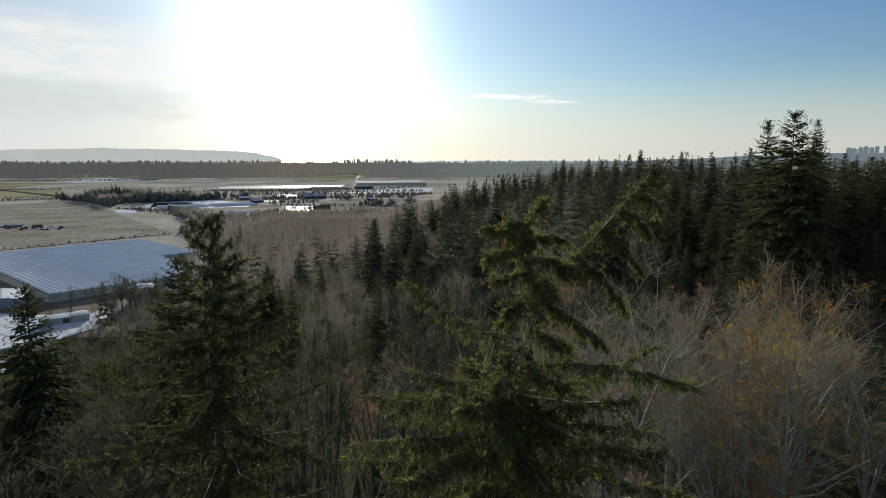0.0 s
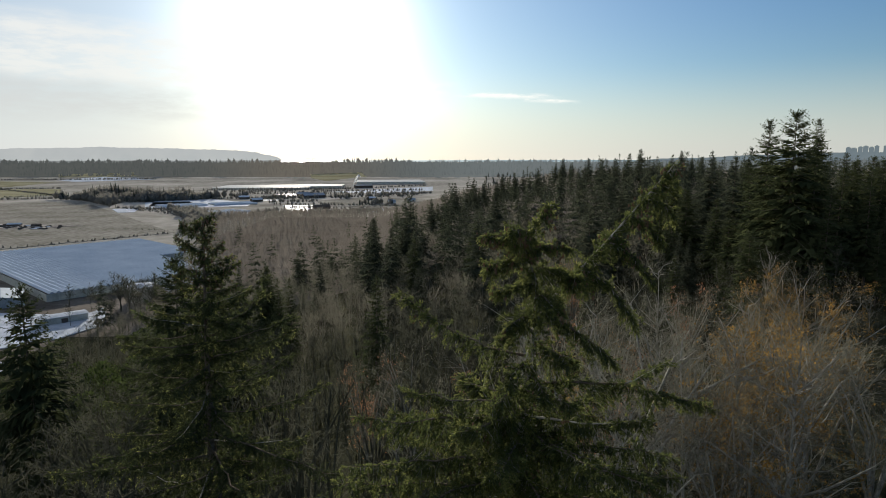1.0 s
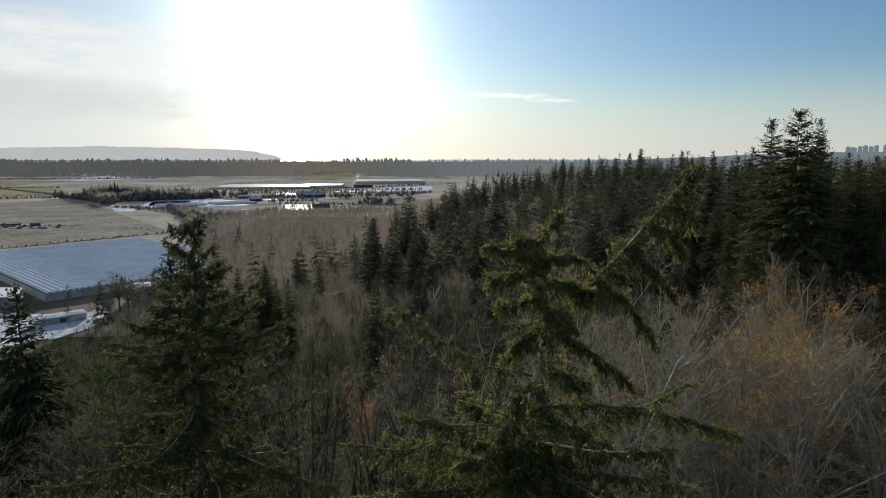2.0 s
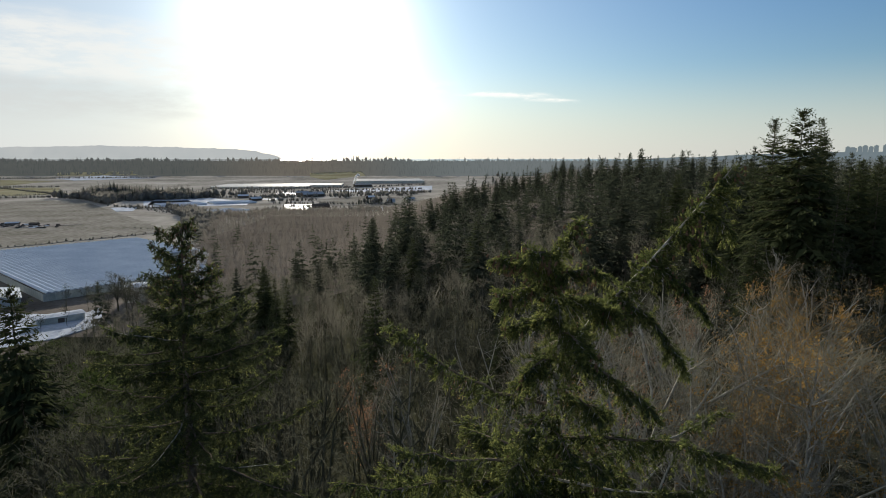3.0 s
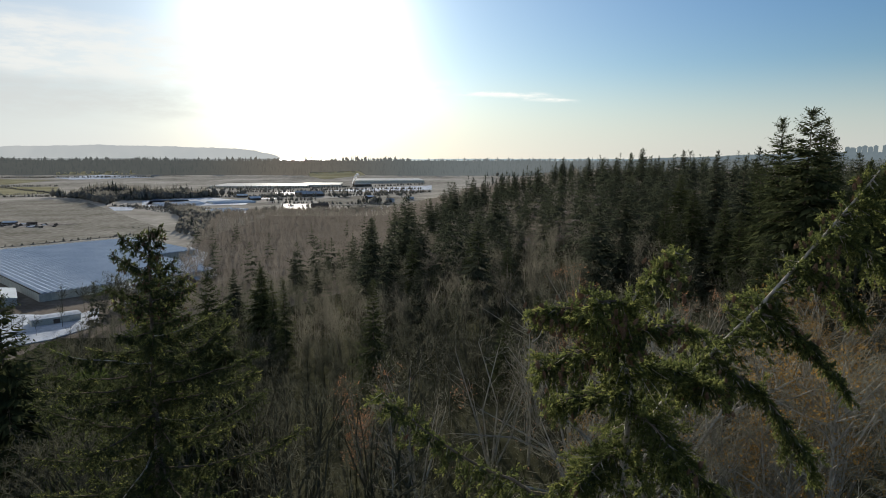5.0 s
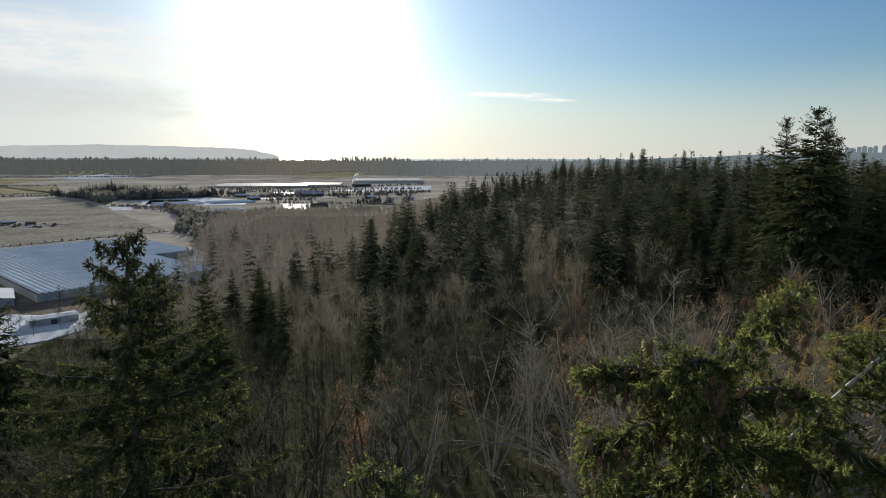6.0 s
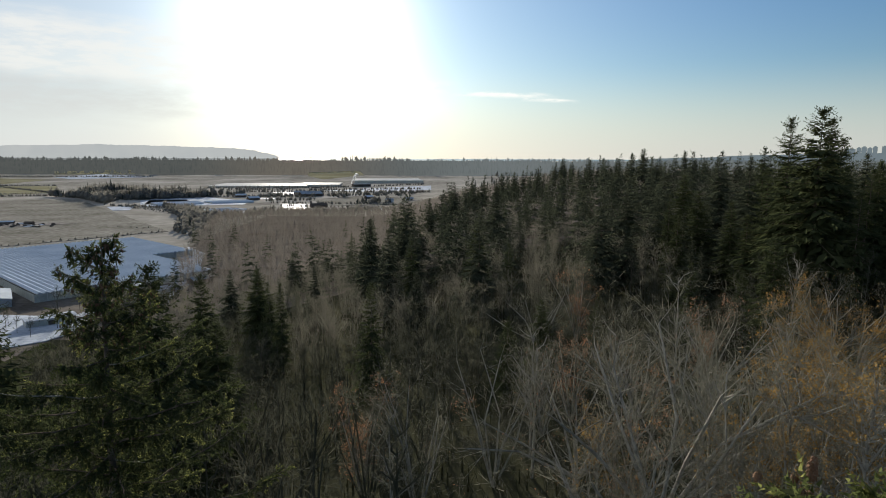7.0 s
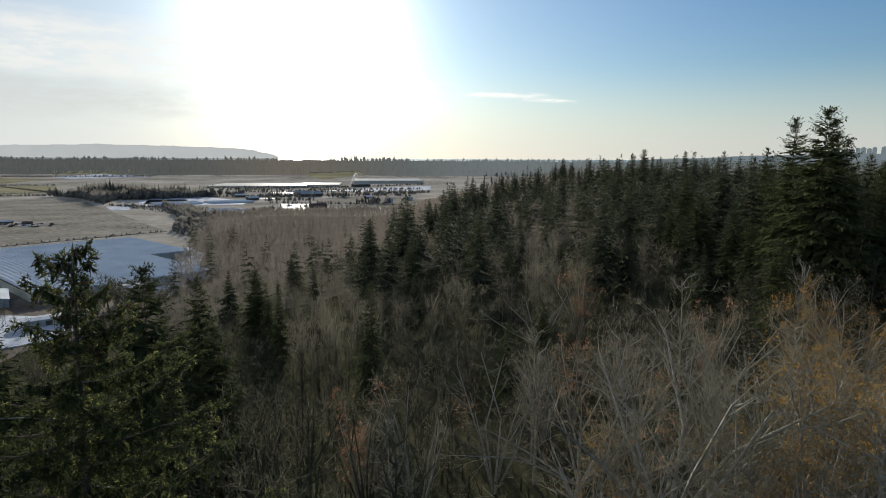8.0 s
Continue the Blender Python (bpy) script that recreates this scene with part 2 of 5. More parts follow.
def soup(name, tris, mat, parent=None, label="", smooth=False):
    """One mesh object out of an (n, 3, 3) array of triangles."""
    tris = np.asarray(tris, dtype=np.float32).reshape(-1, 3, 3)
    me = bpy.data.meshes.new(name)
    n = len(tris)
    me.vertices.add(n * 3)
    me.vertices.foreach_set("co", tris.ravel())
    me.loops.add(n * 3)
    me.loops.foreach_set("vertex_index", np.arange(n * 3, dtype=np.int32))
    me.polygons.add(n)
    me.polygons.foreach_set("loop_start", np.arange(0, n * 3, 3, dtype=np.int32))
    me.update(calc_edges=True)
    me.materials.append(mat)
    ob = new(name, me)
    if parent:
        ob.parent = parent
    return tagged(ob, label) if label else ob


def soups(name, groups, parent=None, label=""):
    """One mesh object out of several triangle arrays, each with its material."""
    ob = soup(name, np.concatenate([g[0] for g in groups]), groups[0][1], parent, label)
    for _, m in groups[1:]:
        ob.data.materials.append(m)
    ob.data.polygons.foreach_set("material_index", np.repeat(np.arange(len(groups)), [len(g[0]) for g in groups]).astype(np.int32))
    return ob


def solid(name, verts, faces, mat, parent=None, label=""):
    me = bpy.data.meshes.new(name)
    me.from_pydata([tuple(map(float, v)) for v in verts], [], [tuple(int(i) for i in q) for q in faces])
    me.materials.append(mat)
    me.update()
    ob = new(name, me)
    if parent:
        ob.parent = parent
    return tagged(ob, label) if label else ob


def part(name, bm, mat, parent, label=""):
    me = bpy.data.meshes.new(name)
    bm.to_mesh(me)
    bm.free()
    me.materials.append(mat)
    ob = new(name, me)
    ob.parent = parent
    return tagged(ob, label) if label else ob


def unit(v):
    v = np.asarray(v, float)
    return v / np.maximum(np.linalg.norm(v, axis=-1, keepdims=True), 1e-9)


def tube(path, radii, sides=5):
    """Triangles of a tapered tube along a path."""
    path, radii = np.asarray(path, float), np.asarray(radii, float)
    d = unit(np.gradient(path, axis=0))
    a = unit(np.cross(d, np.where(np.abs(d[:, 2:3]) > 0.9, [[1.0, 0, 0]], [[0, 0, 1.0]])))
    b = np.cross(d, a)
    th = np.arange(sides) * 2 * np.pi / sides
    ring = path[:, None] + radii[:, None, None] * (a[:, None] * np.cos(th)[None, :, None] + b[:, None] * np.sin(th)[None, :, None])
    p, q = ring[:-1], ring[1:]
    p2, q2 = np.roll(p, -1, 1), np.roll(q, -1, 1)
    return np.concatenate([np.stack([p, p2, q2], -2).reshape(-1, 3, 3), np.stack([p, q2, q], -2).reshape(-1, 3, 3)])


def tube_solid(name, path, radii, sides, mat, parent=None, label=""):
    """A tapered tube with shared, smooth-shaded vertices."""
    t = tube(path, radii, sides)
    ob = soup(name, t, mat, parent, label)
    bm = bmesh.new()
    bm.from_mesh(ob.data)
    bmesh.ops.remove_doubles(bm, verts=bm.verts, dist=1e-5)
    for fc in bm.faces:
        fc.smooth = True
    bm.to_mesh(ob.data)
    bm.free()
    return ob


def ribbons(p, q, w):
    """Thin three-sided twigs from p to q: (n, 3) each, width w at the foot."""
    d = unit(q - p)
    a = unit(np.cross(d, rng.normal(size=d.shape)))
    b = np.cross(d, a)
    w = np.broadcast_to(np.asarray(w, float), (len(p),))[:, None]
    c = [p + w * 0.5 * (a * math.cos(t) + b * math.sin(t)) for t in (0, 2.09, 4.19)]
    return np.concatenate([np.stack([c[i], c[(i + 1) % 3], q], 1) for i in range(3)])


def flat_twigs(p, q, w):
    d = unit(q - p)
    a = unit(np.cross(d, rng.normal(size=d.shape)))
    w = np.broadcast_to(np.asarray(w, float), (len(p),))[:, None]
    return np.stack([p - a * w * 0.5, p + a * w * 0.5, q], 1)


def shoots(p, d, length, k, needle, width):
    """Bottle-brush shoots: k needle triangles round each axis p, p + d * length."""
    n = len(p)
    if n == 0:
        return np.zeros((0, 3, 3))
    d = unit(d)
    a = unit(np.cross(d, rng.normal(size=d.shape)))
    b = np.cross(d, a)
    out = []
    for j in range(k):
        s = (j + 0.5) / k
        th = j * 2.4 + rng.uniform(0, 0.8, n)[:, None]
        rad = a * np.cos(th) + b * np.sin(th)
        side = -a * np.sin(th) + b * np.cos(th)
        base = p + d * (length * s)[:, None]
        tip = base + (d * 0.75 + rad * (0.85 if j < k - 1 else 0.1)) * (needle * (1 - 0.3 * s) * rng.uniform(0.8, 1.2, n))[:, None]
        out.append(np.stack([base - side * width / 2, base + side * width / 2, tip], 1))
    return np.concatenate(out)


def kites(p, d, length, width, sag=0.25):
    """Ragged sprays of foliage: two folded triangles each."""
    n = len(p)
    d = unit(d)
    a = unit(np.cross(d, np.array([0, 0, 1.0]) + rng.normal(0, 0.35, (n, 3))))
    up = np.cross(a, d)
    length, width = np.broadcast_to(length, (n,))[:, None], np.broadcast_to(width, (n,))[:, None]
    tip = p + d * length - np.array([0, 0, 1.0]) * length * sag * rng.uniform(0, 1.5, (n, 1))
    mid = p + d * length * 0.45
    left = mid + a * width * rng.uniform(0.35, 0.65, (n, 1)) - up * width * 0.25
    right = mid - a * width * rng.uniform(0.35, 0.65, (n, 1)) - up * width * 0.25
    return np.concatenate([np.stack([p, left, tip], 1), np.stack([p, tip, right], 1)])


# ---- ground ----
SLOPE_U = (-210, -150, -71, -58, 0, 59, 85, 117, 200)
SLOPE_Z = (0, 6, 28, 32, 48, 58, 65, 71, 74)


def ground_z(x, y):
    """A wooded hillside that falls to the left into a flat valley, tilted up far away to fit the camera's horizon."""
    x, y = np.asarray(x, float), np.asarray(y, float)
    hill = np.interp(x - 0.09 * (y - 100), SLOPE_U, SLOPE_Z)
    hill = hill * np.interp(y, (1000, 1900), (1, 0.15))
    return np.maximum(hill, np.interp(y, (2200, 4800), (0, 86)))


def ground_sheet():
    xs = np.unique(np.concatenate([np.arange(-300, 420, 12), np.arange(-6000, 6001, 300)]))
    ys = np.unique(np.concatenate([np.arange(-200, 1100, 20), np.arange(-4500, 4981, 180)]))
    gx, gy = np.meshgrid(xs, ys)
    gz = ground_z(gx, gy)
    gz = gz + np.array([[noise.noise((a * 0.03, b * 0.03, 0)) for a in xs] for b in ys]) * np.clip(gz / 30, 0, 1) * 1.2
    v = np.stack([gx, gy, gz], -1).reshape(-1, 3)
    w = len(xs)
    f = [(j * w + i, j * w + i + 1, (j + 1) * w + i + 1, (j + 1) * w + i) for j in range(len(ys) - 1) for i in range(w - 1)]
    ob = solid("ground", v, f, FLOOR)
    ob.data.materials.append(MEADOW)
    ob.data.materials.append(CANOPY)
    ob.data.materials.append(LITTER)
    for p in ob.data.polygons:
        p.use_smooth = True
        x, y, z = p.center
        # the far floor glows with the same painted haze as the belt
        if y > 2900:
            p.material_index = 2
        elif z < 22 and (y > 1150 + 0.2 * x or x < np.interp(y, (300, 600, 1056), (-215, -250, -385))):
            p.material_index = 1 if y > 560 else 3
        # from here on the floor's colour is paled for haze
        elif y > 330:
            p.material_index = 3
    return tagged(ob, "brown leaf-littered woodland and valley ground", "ground", kind="structure")


ground_sheet()


def field(name, pts, mat, label, lift=0.15):
    """A field laid on the valley floor, as a thin slab of sod or snow."""
    n = len(pts)
    top = [(x, y, float(ground_z(x, y)) + lift + 0.3) for x, y in pts]
    low = [(x, y, z - lift - 1.0) for x, y, z in top]
    faces = [tuple(range(n))[::-1], tuple(range(n, 2 * n))]
    faces += [(i, (i + 1) % n, n + (i + 1) % n, n + i) for i in range(n)]
    ob = solid(name, top + low, [f[::-1] for f in faces], mat)
    bm = bmesh.new()
    bm.from_mesh(ob.data)
    bmesh.ops.recalc_face_normals(bm, faces=bm.faces)
    bm.to_mesh(ob.data)
    bm.free()
    return tagged(ob, label, "field", kind="structure")


field("field_1", [(-1053, 1346), (-1016, 1398), (-893, 1516), (-736, 1314), (-376, 848), (-502, 684), (-521, 658)], FROST,
      "wide frosted meadow with thin snow beside the greenhouse")
field("field_2", [(-1641, 2106), (-1554, 2146), (-1359, 2190), (-1103, 1764), (-1201, 1656), (-1273, 1630)], PASTURE,
      "beige winter pasture between dark hedges")
field("field_3", [(-2054, 2640), (-1877, 2598), (-1591, 2522), (-1608, 2222), (-1706, 2190)], PASTURE, "dull green winter pasture behind a hedge")
field("field_4", [(-1683, 2682), (-1598, 2912), (-1265, 2724), (-1532, 2560)], SNOW, "narrow snow-covered field among pastures")
field("field_5", [(-1948, 3126), (-1623, 3310), (-1454, 2962), (-1785, 2862)], PASTURE, "pale far pasture below the wooded belt")
field("field_6", [(-361, 1954), (-34, 2282), (-30, 2026), (-195, 1854)], SNOW, "snow-covered strip of field beside farm hedges")
field("field_7", [(-319, 1516), (-207, 1682), (-43, 1538), (-66, 1364), (-233, 1314)], FROST, "pinkish frosted stubble field by the farms")
field("field_8", [(-495, 1822), (-474, 1886), (-404, 1792), (-431, 1656)], SNOW, "small snowy paddock by a barn")
field("field_9", [(-351, 1346), (-272, 1314), (-250, 1184), (-303, 1224)], SNOW, "small snow-covered paddock near the wood")
field("field_10", [(-154, 1252), (-112, 1298), (-109, 1210), (-142, 1184)], SNOW, "snow patch at the wood's far edge")
field("field_11", [(-668, 3126), (-432, 3310), (-357, 2912), (-491, 2598), (-601, 2814)], PASTURE, "pale green far pasture behind the glasshouses")
field("field_12", [(-294, 394), (-234, 388), (-231, 410), (-207, 366), (-217, 336), (-238, 316), (-256, 316), (-316, 394)], SNOW,
      "snow-covered yard in front of the greenhouse")
field("field_13", [(-287, 700), (-248, 650), (-203, 506), (-190, 428), (-242, 558)], SNOW, "snowy track along the edge of the wood")
field("field_14", [(-235, 296), (-219, 296), (-209, 280), (-206, 258), (-240, 262)], SNOW, "snow patch beyond the shrubs of the slope")
field("field_16", [(-720, 1538), (-592, 1584), (-450, 1456), (-429, 1346), (-621, 1282)], SNOW, "snowy plot under the polytunnels")
field("field_17", [(-455, 1224), (-403, 1252), (-360, 1146), (-398, 1095)], SNOW, "small snow-covered plot near the wood's edge")
field("field_18", [(-359, 1372), (-276, 1366), (-290, 1345), (-340, 1340)], SNOW, "narrow snow strip between bare trees and farms")
field("field_19", [(-491, 1572), (-417, 1566), (-412, 1525), (-470, 1530)], SNOW, "snow strip beside the barns")
field("field_20", [(-686, 1268), (-640, 1290), (-600, 1190), (-627, 1180)], SNOW, "snow drift along the meadow's hedge")
field("field_21", [(-712, 1464), (-619, 1498), (-560, 1400), (-644, 1324)], SNOW, "snowy plot at the edge of the copse")
field("field_22", [(-450, 1226), (-394, 1224), (-370, 1150), (-418, 1138)], SNOW, "snow-covered clearing before the polytunnels", 0.25)
field("field_23", [(-640, 1330), (-560, 1420), (-500, 1420), (-470, 1370), (-540, 1300)], SNOW, "snow-covered plot below the polytunnels", 0.3)
field("field_15", [(-760, 985), (-554, 940), (-600, 900), (-690, 880)], SOIL, "dark trampled farmyard soil in the meadow", 0.5)

# ---- trees: generators ----


def at_path(path, t):
    """Places and directions at shares t of a path's length."""
    path = np.asarray(path, float)
    seg = np.linalg.norm(np.diff(path, axis=0), axis=1)
    s = np.concatenate([[0], np.cumsum(seg)]) / seg.sum()
    p = np.stack([np.interp(t, s, path[:, i]) for i in range(3)], -1)
    q = np.stack([np.interp(np.minimum(t + 0.02, 1.0), s, path[:, i]) for i in range(3)], -1)
    r = np.stack([np.interp(np.maximum(t - 0.02, 0.0), s, path[:, i]) for i in range(3)], -1)
    return p, unit(q - r), seg.sum()


def bent(a, b, sag, n=9, wobble=0.04):
    """A limb from a to b that sags (or, with a negative sag, arches) by a share of its length."""
    a, b = np.asarray(a, float), np.asarray(b, float)
    t = np.linspace(0, 1, n)[:, None]
    length = np.linalg.norm(b - a)
    p = a + (b - a) * t
    p[:, 2:] -= 4 * t * (1 - t) * sag * length
    w = rng.normal(0, wobble * length / n * 2, (n, 3))
    w[0] = w[-1] = 0
    return p + w


def dressed(path, spacing, reach, droop, k, shoot, needle, width, step, start=0.12, tip_len=0.18, cover=1.0):
    """Foliage of a limb: hanging side twigs set with needle shoots. Returns needle and twig triangles and twig ends."""
    _, _, length = at_path(path, np.zeros(1))
    n = max(6, int(2 * length * (1 - start) / spacing))
    t = start + (1 - start) * (np.arange(n) + rng.uniform(0, 1, n)) / n
    p, tan, _ = at_path(path, t)
    side = unit(np.cross(tan, [0, 0, 1.0]) + 1e-6) * np.where(np.arange(n) % 2, 1, -1)[:, None]
    d = unit(side * rng.uniform(0.15, 0.85, (n, 1)) + tan * rng.uniform(0.0, 0.7, (n, 1)) + rng.normal(0, 0.2, (n, 3))
             - np.array([0, 0, 1.0]) * rng.uniform(-0.3, 1.25 * droop, (n, 1)))
    # fullest in the middle of the limb, short at its tip
    ln = tip_len + reach * np.clip(1 - t, 0, 1) ** 0.7 * rng.uniform(0.45, 1.1, n)
    # clumps and gaps along the limb
    knots = max(4, int(length / 0.32))
    ln = ln * np.interp(t, np.linspace(0, 1, knots), rng.uniform(0.3, 1.2, knots))
    m = int(np.ceil((tip_len + reach * 1.1) * 1.2 / step))
    j = (np.arange(m) + 0.5) * step
    ok = (j[None] < ln[:, None] + 0.5 * step)
    ii, jj = np.nonzero(ok)
    sag = np.array([0, 0, -1.0]) * (0.5 * droop * j[jj] ** 2 / np.maximum(reach, 0.2))[:, None]
    q = p[ii] + d[ii] * j[jj][:, None] + sag
    lat = unit(np.cross(d[ii], rng.normal(size=(len(ii), 3))))
    ii, q = np.repeat(ii, 2), np.repeat(q, 2, 0) + rng.normal(0, 0.2 * step, (2 * len(q), 3))
    lat = unit(np.cross(d[ii], rng.normal(size=(len(ii), 3))))
    sd = unit(d[ii] * 0.9 + lat * rng.uniform(0.3, 0.9, (len(ii), 1)) - np.array([0, 0, 1.0]) * 0.25 * droop)
    ends = p + d * ln[:, None] + np.array([0, 0, -1.0]) * (0.5 * droop * ln ** 2 / max(reach, 0.2))[:, None]
    needles = [shoots(q, sd, shoot * rng.uniform(0.7, 1.25, len(q)), k, needle, width)]
    tips = [shoots(ends, d - [0, 0, 0.2], shoot * rng.uniform(0.9, 1.4, n), k, needle, width)]
    far = j[jj] > 0.72 * ln[np.nonzero(ok)[0]]
    far = np.repeat(far, 2) & (rng.uniform(0, 1, 2 * len(far)) < 0.45)
    tips.append(shoots(q[far], sd[far] + [0, 0, 0.25], shoot * rng.uniform(0.8, 1.3, int(far.sum())), k, needle, width))
    # short shoots straight on the limb, all round it
    m2 = int(cover * length * (1 - start) / (step * 0.45))
    pl, tl, _ = at_path(path, start + (1 - start) * rng.uniform(0, 1, m2))
    needles.append(shoots(pl, tl * 0.7 + unit(rng.normal(size=(m2, 3))) - [0, 0, 0.55], shoot * rng.uniform(0.6, 1.1, m2), k, needle, width))
    # the limb's own end
    pe, te, _ = at_path(path, np.linspace(0.8, 1.0, 8))
    tips.append(shoots(pe, te + rng.normal(0, 0.15, te.shape), np.full(8, shoot), k, needle, width))
    return np.concatenate(needles), flat_twigs(p, ends, 0.02), ends, np.concatenate(tips)


def cones_at(places, size):
    """Hanging seed cones, 7 to 9 cm long: a spindle core set with rings of lifted scales."""
    out = []
    for p in places:
        s = size * rng.uniform(0.8, 1.2)
        lean = rng.normal(0, 0.18, 2)
        axis = unit(np.array([lean[0], lean[1], -1.0]))
        for k in range(7):
            h, r = (k + 0.3) / 7, 0.27 * math.sin(math.pi * (0.12 + 0.8 * (k + 0.3) / 7)) ** 0.7
            th = np.arange(6) * 2 * np.pi / 6 + k * 0.45
            e, q = np.stack([np.cos(th), np.sin(th), 0 * th], -1), np.stack([-np.sin(th), np.cos(th), 0 * th], -1)
            base = np.asarray(p) + axis * s * h
            root_l, root_r = base + (e * r * 0.72 + q * r * 0.5) * s, base + (e * r * 0.72 - q * r * 0.5) * s
            lip = base + e * r * 1.12 * s + axis * s * 0.17
            out.append(np.stack([root_l, root_r, lip + q * r * 0.25 * s], 1))
            out.append(np.stack([root_l, lip + q * r * 0.25 * s, lip - q * r * 0.25 * s], 1))
    return np.concatenate(out)


def fir_tris(height, radius, n_br, pairs, size, crown_base=0.16, power=0.75, sag=0.28, tip=14, slim=0.34, hang=0.5):
    """Foliage and limb triangles of a fir at the origin: tiers of feather-shaped boughs that droop and lift at their ends."""
    tiers = max(9, n_br // 6)
    f = np.clip((np.arange(n_br) * tiers // n_br + 0.5 + rng.normal(0, 0.2, n_br)) / tiers, 0.004, 1) ** 1.25
    z = height * (1 - 0.99 * f * (1 - crown_base))
    r = radius * (0.05 + 0.95 * f ** power) * rng.uniform(0.6, 1.15, n_br) * np.where(f > 0.88, 0.75, 1)
    az = np.arange(n_br) * 2.39996 + rng.uniform(-0.5, 0.5, n_br)
    el = np.radians(np.interp(f, (0, 0.15, 0.5, 1), (48, 26, 4, -14)) + rng.normal(0, 6, n_br))
    out_dir = np.stack([np.cos(az), np.sin(az)], -1)

    def place(i, s):
        xy = out_dir[i] * (r[i] * s)[:, None]
        zz = z[i] + r[i] * (np.tan(el[i]) * s - sag * s ** 1.6 + 0.55 * sag * s ** 4)
        return np.concatenate([xy, zz[:, None]], 1)

    i = np.repeat(np.arange(n_br), pairs * 2)
    k = np.tile(np.arange(pairs * 2), n_br)
    s = np.clip((k // 2 + 0.4 + rng.uniform(-0.3, 0.3, len(i))) / pairs, 0.04, 0.98)
    sgn = np.where(k % 2, 1.0, -1.0)
    out3 = np.concatenate([out_dir[i], np.zeros((len(i), 1))], 1)
    side = np.stack([-out_dir[i][:, 1], out_dir[i][:, 0], np.zeros(len(i))], -1) * sgn[:, None]
    d = out3 * rng.uniform(0.5, 0.9, (len(i), 1)) + side * rng.uniform(0.5, 0.95, (len(i), 1))
    d[:, 2] += np.tan(el[i]) * 0.5 - rng.uniform(0.05, 0.45, len(i))
    ln = np.clip(0.5 * r[i] * (1.1 - s) ** 0.8, 0.45 * size * np.minimum(1, 0.28 + 2.0 * f[i]), 2.0 * size) * rng.uniform(0.75, 1.25, len(i))
    p = place(i, s)
    leaf = [kites(p, d, ln, ln * slim, 0.2)]
    # sprays that hang under the boughs, and the boughs' ends
    m = int(n_br * pairs * 2 * hang)
    ih = rng.integers(0, n_br, m)
    ph = place(ih, rng.uniform(0.15, 0.95, m)) + rng.normal(0, 0.12, (m, 3)) * r[ih][:, None] * [1, 1, 0.2]
    dh = np.concatenate([out_dir[ih] * rng.uniform(0.2, 0.9, (m, 1)), -rng.uniform(0.4, 1.0, (m, 1))], 1)
    lh = size * rng.uniform(0.35, 0.75, m) * np.clip(0.35 + f[ih], 0.3, 1)
    leaf.append(kites(ph, dh, lh, lh * (slim + 0.12), 0.1))
    e = np.arange(n_br)
    leaf.append(kites(place(e, np.full(n_br, 0.86)), place(e, np.ones(n_br)) - place(e, np.full(n_br, 0.8)) + [0, 0, 0.02], np.maximum(0.2 * r, 0.3 * size), np.maximum(0.09 * r, 0.14 * size), 0.0))
    # the leader
    zt = rng.uniform(height * 0.955, height, tip)
    pt = np.stack([rng.normal(0, 0.03, tip), rng.normal(0, 0.03, tip), zt], -1)
    leaf.append(kites(pt, np.stack([rng.normal(0, 1, tip), rng.normal(0, 1, tip), np.full(tip, 2.2)], -1), size * 0.42, size * 0.16, 0.0))
    # the slim top of the stem
    leaf.append(tube([(0, 0, height * 0.72), (0, 0, height * 0.93), (0, 0, height)], (0.08 * size, 0.04 * size, 0.01 * size), 4))
    wood = flat_twigs(place(e, np.zeros(n_br)), place(e, np.full(n_br, 0.95)), 0.09)
    return np.concatenate(leaf), wood


def stem_path(height, lean=0.012, n=9):
    t = np.linspace(0, 1, n)
    w = np.cumsum(rng.normal(0, lean * height / n * 2, (n, 2)), 0) * t[:, None]
    return np.concatenate([w * 0.4, (t * height)[:, None]], 1)


def fir_tree(label, height, radius, n_br, per, size, needles=None, **kw):
    """A fir: Empty at its foot, trunk and crown."""
    root = tagged(new("fir_tree"), label, "tree", "firs of the hillside")
    leaf, wood = fir_tris(height, radius, n_br, per, size, **kw)
    path = stem_path(height, 0.0)
    tube_solid("trunk", path, np.linspace(height * 0.012, 0.02, len(path)), 7, BARK, root)
    soups("crown", [(leaf, needles or NEEDLES), (wood, BARK)], root)
    return root


def forked(p, d, ln, kids, wide, up, shrink, first=0.3):
    """The next order of branches: kids on each branch p, p + d * ln, one of them from its end."""
    n = len(p)
    f = rng.uniform(first, 1.0, (n, kids))
    f[:, 0] = 1.0
    q = p[:, None] + (d * ln[:, None])[:, None] * f[..., None]
    e = unit(d[:, None] + rng.normal(0, wide, (n, kids, 3)) + [0, 0, up])
    m = ln[:, None] * shrink * rng.uniform(0.65, 1.2, (n, kids)) * (1.3 - 0.5 * f)
    return q.reshape(-1, 3), e.reshape(-1, 3), m.ravel()


